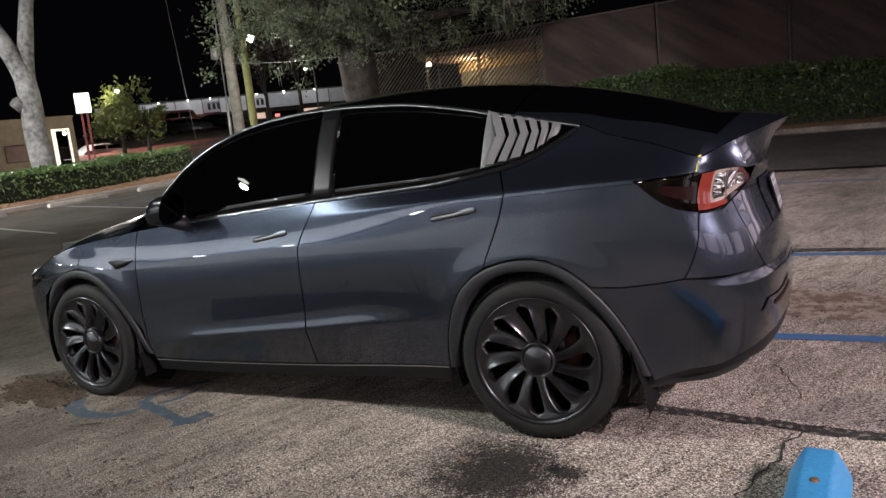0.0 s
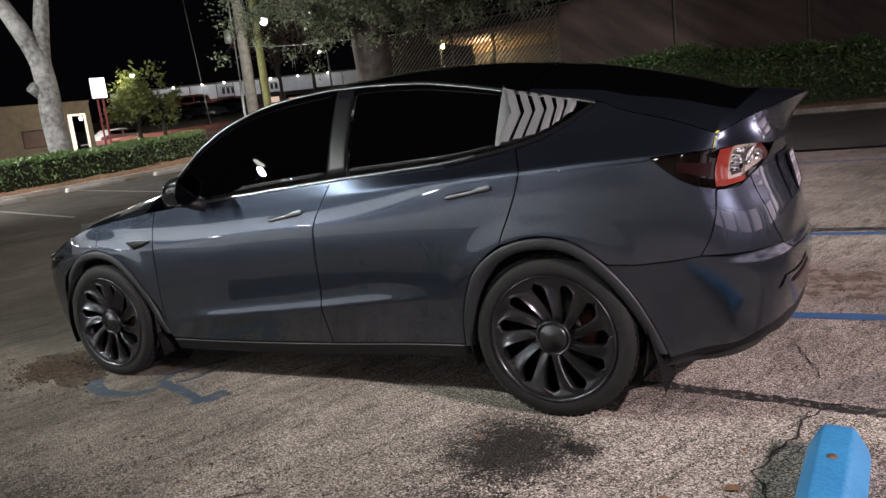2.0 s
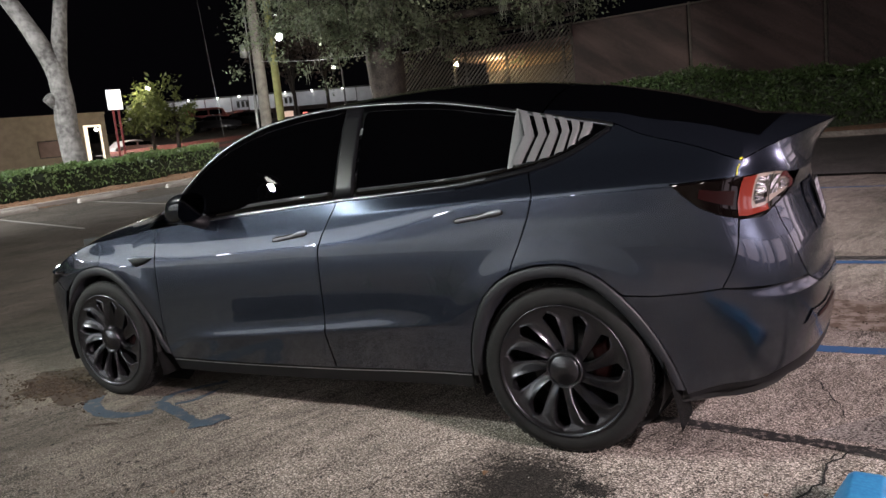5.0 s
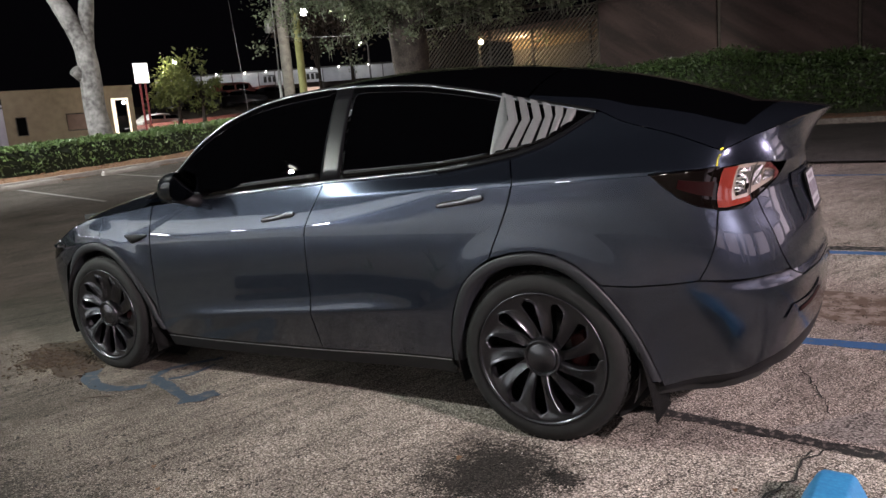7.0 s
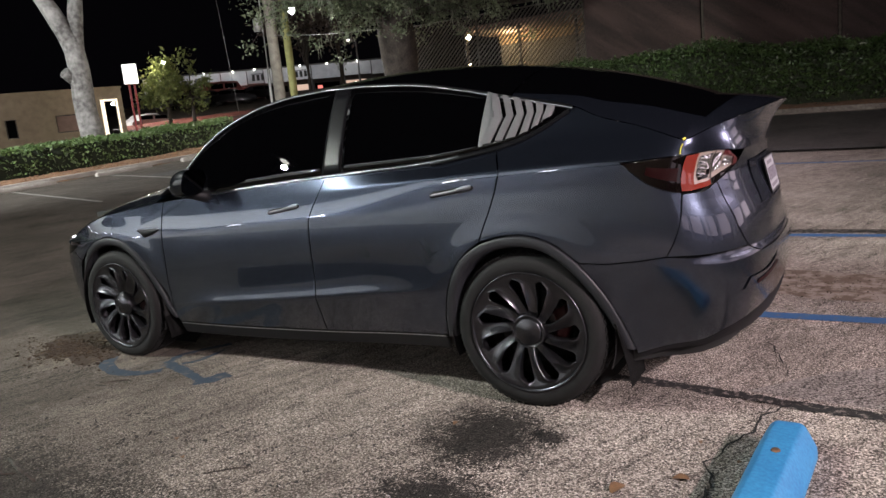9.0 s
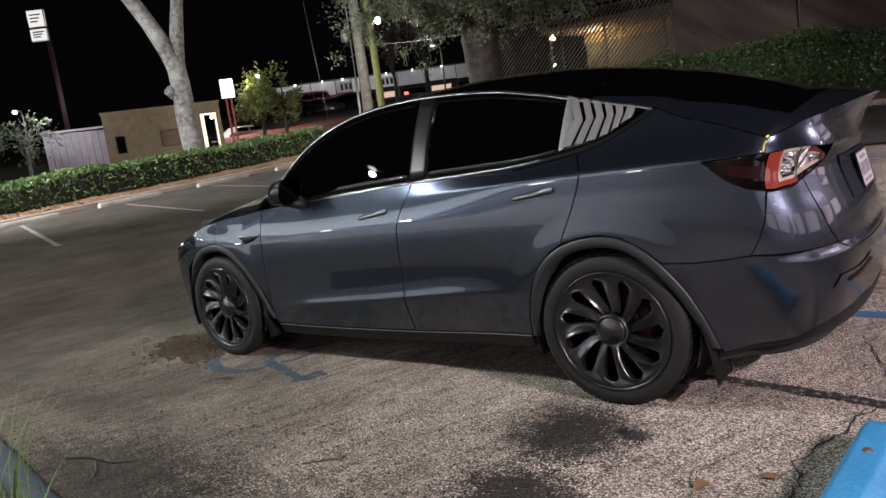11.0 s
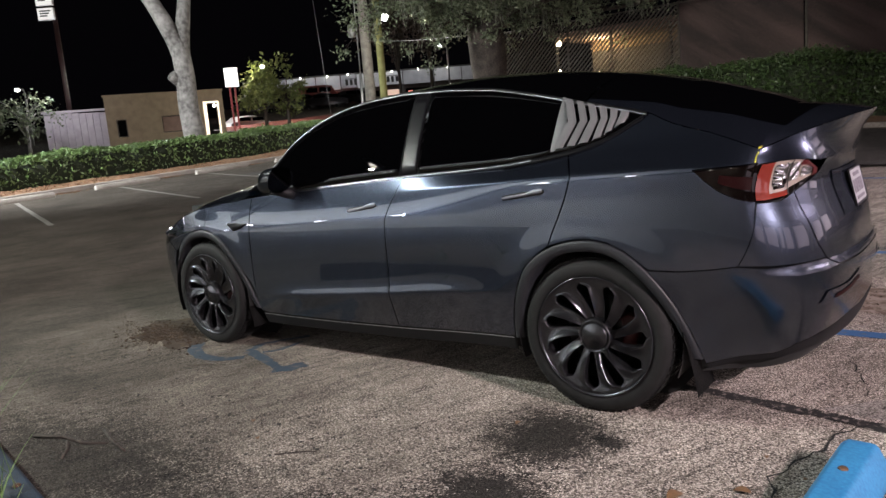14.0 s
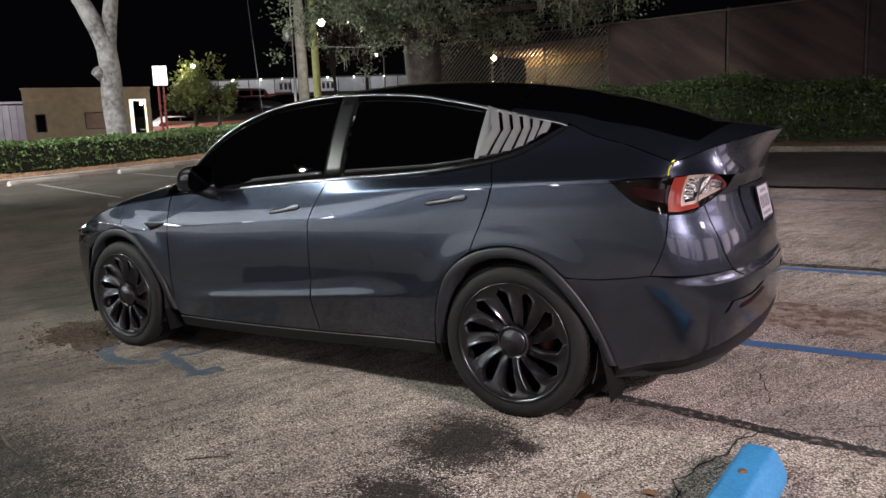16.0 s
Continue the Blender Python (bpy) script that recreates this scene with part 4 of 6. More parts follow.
# louvre over the quarter glass
LOUVRES = [[(-.205, 1.441), (-.150, 1.326), (-.190, 1.210)], [(-.139, 1.424), (-.086, 1.325), (-.124, 1.219)], [(-.079, 1.410), (-.035, 1.328), (-.069, 1.226)],
           [(-.018, 1.394), (.017, 1.329), (-.003, 1.240)], [(.042, 1.378), (.062, 1.331), (.050, 1.261)], [(.101, 1.361), (.104, 1.330), (.090, 1.287)], [(.160, 1.352), (.158, 1.338), (.150, 1.322)]]
for side in (1, -1):
    bm = bmesh.new()
    # frame panel along the front edge
    grid(bm, [[hull_out(-.204 - .016 * q, 1.199 + .250 * q, .004), hull_out(-.199 - .014 * q, 1.200 + .248 * q, .008), hull_out(-.181 + .036 * (1 - abs(q - .5) / .5) - .018 * q, 1.206 + .236 * q, .003)] for q in [k / 8 for k in range(9)]])
    if side < 0:
        mirror_y(bm)
    louvre = part("quarter_louvre", bm, LOUVER, car, "grey slatted cover over the quarter window")
    for a, b in zip(LOUVRES, LOUVRES[1:]):
        bm = bmesh.new()
        rows = []
        for k in range(9):
            q = k / 8
            pa = [(a[0][n] + (a[1][n] - a[0][n]) * min(1, q / .5) if q < .5 else a[1][n] + (a[2][n] - a[1][n]) * (q - .5) / .5) for n in (0, 1)]
            pb = [(b[0][n] + (b[1][n] - b[0][n]) * min(1, q / .5) if q < .5 else b[1][n] + (b[2][n] - b[1][n]) * (q - .5) / .5) for n in (0, 1)]
            mix = lambda f: (pa[0] + (pb[0] - pa[0]) * f, pa[1] + (pb[1] - pa[1]) * f)
            rise_mid = .007 * (1 - abs(2 * q - 1))
            rows.append([hull_out(*mix(.03), .002), hull_out(*mix(.06), .010 + rise_mid), hull_out(*mix(.50), .008 + rise_mid), hull_out(*mix(.66), .004 + rise_mid), hull_out(*mix(.68), .0015)])
        grid(bm, rows)
        if side < 0:
            mirror_y(bm)
        part("slat", bm, LOUVER, louvre, shade=False)

# tail lamps
top_edge = polyline([(.475, 1.099), (.60, 1.106), (.74, 1.112), (.87, 1.121), (.96, 1.119), (1.04, 1.109), (1.12, 1.080), (1.18, 1.052)])
low_edge = polyline([(.475, 1.097), (.53, 1.058), (.60, 1.013), (.67, .984), (.74, .966), (.80, .962), (.91, .972), (.98, .995), (1.08, 1.025), (1.18, 1.048)])


def lamp_rows(s0, s1, f0, f1, n=16, nv=6):
    """A field of the lamp between two shares of its length and of its height."""
    rows = []
    for j in range(nv + 1):
        f = f0 + (f1 - f0) * j / nv
        row = []
        for i in range(n + 1):
            s = s0 + (s1 - s0) * i / n
            a, b = low_edge(s), top_edge(s)
            row.append((a[0] + (b[0] - a[0]) * f, a[1] + (b[1] - a[1]) * f))
        rows.append(row)
    return rows


housing = skin("tail_lamp", lamp_rows(0, 1, 0, 1, 40, 8), SMOKED, car, "smoked red tail lamp", out=-.004)
for k, side in enumerate((1, -1)):
    def lamp_part(name, rows, mat, out, label=""):
        bm = bmesh.new()
        pts = [[hull_out(*p, out) for p in row] for row in rows]
        grid(bm, pts)
        if side < 0:
            mirror_y(bm)
        return part(name, bm, mat, housing[k], label)
    lamp_part("dull_red_stripe", lamp_rows(.18, .40, .30, .66, 10, 3), DARKRED, -.002)
    lamp_part("red_band", lamp_rows(.425, .515, .04, .96, 6, 8), RED, .001, "bright red lens band")
    lamp_part("red_band", lamp_rows(.515, .645, .04, .17, 8, 3), RED, .001, "bright red lens band")
    lamp_part("red_band", lamp_rows(.74, .97, .80, .97, 14, 3), RED_DEEP, .001, "dark red lens band")
    lamp_part("red_band", lamp_rows(.90, .97, .10, .80, 6, 3), RED_DEEP, .001, "dark red lens band")
    lamp_part("clear_lens", lamp_rows(.515, .90, .17, .96, 14, 6), INNER, -.003, "grey inner reflector field")
    def ribbed(rows, ribs, depth, lean):
        n, w = len(rows) - 1, len(rows[0]) - 1
        bm = bmesh.new()
        grid(bm, [[hull_out(*p, .001 + depth * (.5 + .5 * math.sin(ribs * (j / n + lean * i / w) * math.tau)) * math.sin(math.pi * i / w) ** .5) for i, p in enumerate(row)] for j, row in enumerate(rows)])
        if side < 0:
            mirror_y(bm)
        return part("reflector", bm, SILVER, housing[k], "ribbed chrome reflector")
    ribbed(lamp_rows(.535, .60, .34, .88, 8, 36), 3.5, .010, .15)
    ribbed(lamp_rows(.605, .64, .50, .92, 6, 24), 1.5, .006, .6)
    ribbed(lamp_rows(.665, .74, .36, .90, 10, 24), 1.2, .007, -.9)
    ribbed(lamp_rows(.76, .89, .38, .74, 10, 24), 2.0, .007, .7)
    for s0, s1, f0, f1 in ((.545, .63, .25, .34), (.61, .64, .34, .50)):
        lamp_part("reflector_cell", lamp_rows(s0, s1, f0, f1, 4, 2), SMOKED, .0, "dark reflector cell")
    lamp_part("lamp_seam", lamp_rows(.645, .655, .0, 1.0, 1, 8), VOID, .002)

# number plate in its recess
bm = bmesh.new()
rows = []
for j in range(5):
    z = .842 + (1.035 - .842) * j / 4
    rows.append([Vector((hull(U_TAIL, z)[0] + .006 - .02 * (abs(y) / .36) ** 2, y, z)) for y in [-.36 + .72 * i / 10 for i in range(11)]])
grid(bm, [r for r in rows])
recess = part("plate_recess", bm, PAINT, car, "shallow recess round the plate")
tilt = Matrix.Translation((.926, 0, .936)) @ Matrix.Rotation(radians(-13), 4, "Y")


def plate_part(name, lo, hi, mat, parent, label="", bevel=0.0):
    bm = bmesh.new()
    box(bm, lo, hi, bevel, tilt)
    return part(name, bm, mat, parent, label, shade=False)


plate = plate_part("number_plate", (-.002, -.1525, -.076), (.002, .1525, .076), WHITE, car, "white number plate", .001)
for y0, y1, z0, z1 in ((-.12, -.07, -.03, .03), (-.055, -.01, -.03, .03), (.01, .055, -.03, .03), (.07, .12, -.03, .03), (-.08, .08, .045, .062), (-.10, .10, -.062, -.047)):
    plate_part("plate_bar", (.002, y0, z0), (.0035, y1, z1), PLATE_INK, plate)
for lo, hi in (((-.003, -.162, -.085), (.004, .162, -.077)), ((-.003, -.162, .077), (.004, .162, .085)), ((-.003, -.162, -.077), (.004, -.1535, .077)), ((-.003, .1535, -.077), (.004, .162, .077))):
    plate_part("plate_frame", lo, hi, TRIM, plate)

# red reflectors and the fold round them in the bumper
skin("reflector_bezel", coons([(.96, .525), (1.2, .530), (1.44, .565)], [(1.02, .575), (1.2, .572), (1.44, .600)], [(.96, .525), (1.02, .575)], [(1.44, .565), (1.44, .600)], 14, 3), PAINT, car, out=.006)
skin("rear_reflector", coons([(1.06, .535), (1.2, .540), (1.38, .562)], [(1.08, .552), (1.2, .556), (1.38, .578)], [(1.06, .535), (1.08, .552)], [(1.38, .562), (1.38, .578)], 12, 2), DARKRED, car, "long red reflector strip", out=.009)


# mud flaps
def flap(bm, x, z0, z1, y0, y1, lean):
    rows = []
    for j in range(6):
        q = j / 5
        z = z1 + (z0 - z1) * q
        rows.append([(x + lean * q + .006 * math.sin(3 * q), y0 + (y1 - y0) * i / 4 + .01 * q * (1 - i / 4), z) for i in range(5)])
    vs = grid(bm, rows)
    bmesh.ops.solidify(bm, geom=bm.faces[:], thickness=.004)


both_sides("mud_flap", lambda bm: flap(bm, .405, .135, .42, -.935, -.70, .055), RUBBER, car, "black rubber mud flap")
both_sides("mud_flap", lambda bm: flap(bm, -2.50, .155, .33, -.935, -.72, .03), RUBBER, car, "black rubber mud flap")


# headlamps
skin("head_lamp", coons(polyline([(-3.78, .665), (-3.60, .66), (-3.45, .69), (-3.30, .755)]), polyline([(-3.80, .70), (-3.62, .715), (-3.46, .745), (-3.29, .775)]), [(-3.78, .665), (-3.80, .70)], [(-3.30, .755), (-3.29, .775)], 16, 4), GLASS, car, "slim dark headlamp", out=.003)


# yellow beads along the spoiler's end, painting a reflected yellow line
for k in range(9):
    q = k / 8
    a = Vector(lip(.004 + .05 * q)) if q < .4 else Vector(hull(.745 + .02 * abs(q - .7), 1.160 - .040 * (q - .4) / .6))
    bm = bmesh.new()
    bmesh.ops.create_icosphere(bm, subdivisions=1, radius=.0032, matrix=Matrix.Translation(a + Vector((-.004, -.006, .002))) @ Matrix.Diagonal((.9, .7, 1.4, 1)))
    both = part("spoiler_dash", bm, YELLOW, car, "yellow bead standing for a reflection")
# seams of the bonnet and the fuel-side charge door edge

# ---- the lot ----
bm = bmesh.new()
xs = sorted(set([-600, -400, -300, -200, -160, -130, -110, -90, -80, -70, -60, -50] + [-45 + k for k in range(61)] + [20, 30, 60, 150, 300, 600]))
ys = sorted(set([-600, -300, -100, -40, -20] + [-12 + k for k in range(58)] + [50, 55, 60, 70, 80, 90, 105, 120, 150, 200, 300, 400, 600]))
grid(bm, [[(x, y, rise(x, y)) for x in xs] for y in ys])
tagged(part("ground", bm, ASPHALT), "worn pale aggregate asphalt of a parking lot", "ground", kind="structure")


def laid(name, outline, mat, label, category, height=.004, kind="structure", parent=None):
    """A thin flat patch over the ground with the given outline."""
    bm = bmesh.new()
    vs = [bm.verts.new((x, y, rise(x, y) + height)) for x, y in outline]
    bmesh.ops.triangle_fill(bm, edges=[bm.edges.new((a, b)) for a, b in zip(vs, vs[1:] + vs[:1])], use_beauty=True)
    for f in bm.faces:
        if f.normal.z < 0:
            f.normal_flip()
    ob = part(name, bm, mat, parent, shade=False)
    if not parent:
        tagged(ob, label, category, kind=kind)
    return ob


def stroke(points, width, jag=.0, steps=10, rnd=random.Random(3)):
    """The outline of a stroke along points, with an uneven edge."""
    line = curved(points) if len(points) > 2 else polyline(points)
    n = max(2, int(sum(math.dist(a, b) for a, b in zip(points, points[1:])) * steps))
    left, right = [], []
    for i in range(n + 1):
        x, y = line(i / n)
        x1, y1 = line(min(1, i / n + .01))
        x0, y0 = line(max(0, i / n - .01))
        l = math.hypot(x1 - x0, y1 - y0)
        nx, ny = -(y1 - y0) / l, (x1 - x0) / l
        w = (width(i / n) if callable(width) else width) / 2
        a, b = w + rnd.uniform(-jag, jag), w + rnd.uniform(-jag, jag)
        left.append((x + nx * a, y + ny * a))
        right.append((x - nx * b, y - ny * b))
    return left + right[::-1]


def blob(cx, cy, rx, ry, turn=0, jag=.25, n=40, seed=1):
    rnd = random.Random(seed)
    ph = [rnd.uniform(0, 6.3) for _ in range(6)]
    out = []
    for k in range(n):
        a = k * math.tau / n
        r = 1 + jag * (.5 * math.sin(2 * a + ph[0]) + .35 * math.sin(3 * a + ph[1]) + .3 * math.sin(5 * a + ph[2]) + .25 * math.sin(9 * a + ph[3])) + rnd.uniform(-.04, .04)
        x, y = rx * r * math.cos(a), ry * r * math.sin(a)
        out.append((cx + x * math.cos(turn) - y * math.sin(turn), cy + x * math.sin(turn) + y * math.cos(turn)))
    return out


# painted lines
laid("stall_line", stroke([(.15, -.47), (.78, -.56), (1.21, -.63), (1.9, -.69), (4.5, -.8)], .075, .012, 26), BLACKLINE, "worn black stall line on the asphalt", "road marking")
laid("stall_line", stroke([(-4.2, .72), (.8, .70), (4.5, .60)], .115, .006, 12), BLUELINE, "faded blue stall line on the asphalt", "road marking")
laid("stall_line", stroke([(-4.2, 3.12), (.9, 3.1), (4.5, 3.0)], .11, .006, 12), BLUELINE, "faded blue stall line on the asphalt", "road marking")
laid("stall_line", stroke([(-4.2, 3.30), (.9, 3.28), (4.5, 3.17)], .13, .02, 12), BLACKLINE, "worn black stall line on the asphalt", "road marking")
laid("stall_line", stroke([(-4.2, 8.0), (1.9, 7.9), (5, 7.8)], .10, .008, 6), BLUELINE, "faded blue stall line on the asphalt", "road marking")
laid("stall_line", stroke([(-4.2, 10.6), (1.9, 10.45), (5, 10.4)], .10, .008, 6), BLUELINE, "faded blue stall line on the asphalt", "road marking")
for y0, y1 in ((4.25, 2.3), (7.05, 5.45), (10.0, 8.4), (1.45, -.3)):
    laid("stall_line", stroke([(-18.2, y0), (-12.2, y1)], .10, .006, 4), WHITELINE, "worn white stall line on the asphalt", "road marking")
# wheelchair sign, half under the car
mark = laid("wheelchair_mark", stroke([(-3.01, -1.00), (-2.93, -1.09), (-2.82, -1.16), (-2.63, -1.20), (-2.50, -1.17), (-2.40, -1.09)], lambda s: .10 - .03 * s, .008, 40), FADEDBLUE, "faded blue wheelchair sign painted on the asphalt", "road marking")
laid("mark_leg", stroke([(-2.47, -.99), (-2.21, -1.07), (-2.02, -1.14)], lambda s: .085 - .02 * s, .010, 40), FADEDBLUE, "", "", parent=mark)
laid("mark_foot", stroke([(-2.01, -1.18), (-1.94, -1.13), (-1.90, -1.02)], .11, .012, 50), FADEDBLUE, "", "", .0045, parent=mark)
laid("mark_back", stroke([(-2.48, -.99), (-2.52, -.84), (-2.42, -.68), (-2.34, -.57)], .05, .010, 40), FADEDBLUE, "", "", parent=mark)
laid("mark_arm", stroke([(-2.36, -.97), (-2.29, -.85), (-2.29, -.68)], .04, .010, 40), FADEDBLUE, "", "", parent=mark)
# lit ground past a shadow edge painted as a paler patch; dirt; darker asphalt
laid("lit_ground_patch", [(.86, -.50), (1.18, -.18), (1.6, .05), (4.5, .3), (4.5, -.60), (1.9, -.60), (1.21, -.55)], PALEPATCH, "paler ground standing for the lit side of a shadow edge", "pavement", .002)
laid("dirt_patch", blob(1.5, 1.45, 1.0, .42, 0, .25, 60, 4), DRYDIRT, "brown dirt spread over the asphalt", "dirt", .003)
laid("dirt_patch", blob(-3.47, -.92, .42, .24, -.25, .38, 140, 7), DIRT, "brown leaf dirt beside the front wheel", "dirt", .004)
laid("dark_asphalt", [(-16, 9.4), (14, 9.0), (14, 16.9), (-16, 16.9)], DARKASPHALT, "darker asphalt driving lane", "pavement", .002)


def cracks(points, seed, width=.012):
    rnd = random.Random(seed)
    pts = []
    for (x0, y0), (x1, y1) in zip(points, points[1:]):
        n = max(2, int(math.hypot(x1 - x0, y1 - y0) / .035))
        for i in range(n):
            pts.append((x0 + (x1 - x0) * i / n + rnd.gauss(0, .009), y0 + (y1 - y0) * i / n + rnd.gauss(0, .009)))
    pts.append(points[-1])
    left, right = [], []
    for i, (x, y) in enumerate(pts):
        x1, y1 = pts[min(i + 1, len(pts) - 1)]
        x0, y0 = pts[max(i - 1, 0)]
        l = math.hypot(x1 - x0, y1 - y0) or 1
        w = width * rnd.uniform(.08, .42)
        left.append((x - (y1 - y0) / l * w, y + (x1 - x0) / l * w))
        right.append((x + (y1 - y0) / l * w, y - (x1 - x0) / l * w))
    laid("crack", left + right[::-1], VOID, "dark crack in the asphalt", "crack", .0055)


cracks([(1.03, -.62), (.96, -.76), (.95, -.89), (.90, -1.01), (.86, -1.15), (.83, -1.28), (.87, -1.40), (.84, -1.55)], 2, .016)
cracks([(.99, -.66), (.93, -.73), (.87, -.80)], 5, .008)
cracks([(.85, .30), (.91, .12), (.98, -.14), (1.02, -.3)], 6, .010)
cracks([(1.17, -.37), (1.28, -.30), (1.5, -.36)], 8, .008)
cracks([(1.05, -.60), (1.35, -.45), (1.7, -.15), (1.9, .3)], 9, .010)
cracks([(-2.6, -1.42), (-2.45, -1.30)], 10, .010)
cracks([(-2.5, -1.45), (-2.38, -1.32)], 11, .008)

# crumbs, grit and fallen leaves
rnd = random.Random(11)


def scatter(name, count, where, size, mat, label, category, lift=.004, flat=.5):
    bm = bmesh.new()
    for _ in range(count):
        x, y = where()
        s = size * rnd.uniform(.4, 1.3)
        m = Matrix.Translation((x, y, rise(x, y) + lift)) @ Euler((rnd.uniform(-.5, .5), rnd.uniform(-.5, .5), rnd.uniform(0, 6.3))).to_matrix().to_4x4() @ Matrix.Diagonal((s * rnd.uniform(.6, 1.6), s, s * flat, 1))
        bmesh.ops.create_icosphere(bm, subdivisions=0 if size < .02 else 1, radius=1, matrix=m) if False else bm_chip(bm, m)
    return tagged(part(name, bm, mat, shade=False), label, category, kind="stuff")


def bm_chip(bm, m):
    """A six-pointed chip."""
    vs = [bm.verts.new(m @ Vector(p)) for p in ((1, 0, 0), (-1, 0, 0), (0, 1, 0), (0, -1, 0), (0, 0, 1), (0, 0, -1))]
    for a in (0, 1):
        for b in (2, 3):
            for c in (4, 5):
                f = (vs[a], vs[b], vs[c])
                bm.faces.new(f if (a + b + c) % 2 == 0 else f[::-1])


scatter("leaf_crumbs", 800, lambda: (rnd.gauss(-3.47, .22), rnd.gauss(-.93, .12)), .012, DIRT, "brown crumbled leaves by the front wheel", "leaf litter", .006)
scatter("leaf_crumbs", 420, lambda: (rnd.uniform(.7, 3.2), rnd.gauss(1.45, .22)), .006, SOIL, "brown crumbled leaves on the asphalt", "leaf litter", .005)
scatter("grit", 420, lambda: (rnd.gauss(-2.2, 1.5), rnd.gauss(-2.0, .5)), .0075, DARKGRIT, "dark grit on the asphalt", "grit", .003)
scatter("grit", 350, lambda: (rnd.uniform(-.8, 2.4), rnd.uniform(-3.0, .2)), .005, PALEGRIT, "pale stone chips in the asphalt", "grit", .003)


def twigs_on_ground(count, where, label):
    """Short bent bits of twig and bark, lying in drifts."""
    bm = bmesh.new()
    for _ in range(count):
        x, y = where()
        a, l = rnd.gauss(1.1, .9), rnd.uniform(.006, .026)
        bend = rnd.uniform(-.6, .6)
        p = [(x + math.cos(a + bend * k) * l * k * .5, y + math.sin(a + bend * k) * l * k * .5) for k in range(3)]
        tube(bm, [(u, v, rise(u, v) + .003) for u, v in p], [.0015, rnd.uniform(.002, .005), .0012], 4, False)
    tagged(part("twig_bits", bm, DARKGRIT), label, "twigs", kind="stuff")


def drift():
    k = rnd.randrange(7)
    s = rnd.gauss(0, .45)
    return -2.1 + .34 * k + .36 * s + rnd.gauss(0, .035), -1.95 + .93 * s - .03 * k + rnd.gauss(0, .04)


twigs_on_ground(260, drift, "dark bits of twig in drifts on the asphalt")
twigs_on_ground(80, lambda: (rnd.uniform(-3.6, .3), rnd.uniform(-2.6, -1.1)), "dark bits of twig strewn on the asphalt")


def fallen_leaf(x, y, size, turn, mat):
    bm = bmesh.new()
    rows = []
    for i in range(7):
        q = i / 6
        w = size * .36 * math.sin(math.pi * min(1, q * .92 + .04)) ** .8
        z = size * (.10 * math.sin(3 * q) + .02)
        rows.append([((q - .5) * size, -w, z + w * .35), ((q - .5) * size, 0, z), ((q - .5) * size, w, z + w * .30)])
    grid(bm, rows)
    ob = part("fallen_leaf", bm, mat)
    ob.matrix_world = pose(x, y, rise(x, y) + .003, 0, 0, turn)
    tagged(ob, "dry brown leaf fallen on the asphalt", "leaf", "fallen leaves")


fallen_leaf(.57, -1.53, .075, 70, DRYLEAF)
fallen_leaf(.76, -1.39, .06, 10, DRYLEAF)
for k in range(9):
    fallen_leaf(rnd.uniform(-4.5, 1.6), rnd.uniform(-2.4, -1.05), rnd.uniform(.02, .04), rnd.uniform(0, 360), DRYLEAF)


# broken twigs by the grass bed
def fallen_twig(points, r):
    bm = bmesh.new()
    tube(bm, [(x, y, rise(x, y) + r + .002) for x, y in points], [r, r * .9, r * .8, r * .4][:len(points)], 6)
    tagged(part("twig", bm, OAKBARK), "dark broken twig lying on the asphalt", "twig", "fallen twigs")


fallen_twig([(-2.36, -2.42), (-2.20, -2.35), (-2.02, -2.34), (-1.90, -2.28)], .009)
fallen_twig([(-2.14, -2.36), (-2.02, -2.42), (-1.95, -2.48)], .006)
fallen_twig([(-2.09, -2.20), (-1.93, -2.25), (-1.74, -2.29)], .008)
fallen_twig([(-1.05, -1.98), (-.96, -1.90), (-.90, -1.87)], .004)
fallen_twig([(-2.62, -1.36), (-2.52, -1.31), (-2.46, -1.28)], .005)


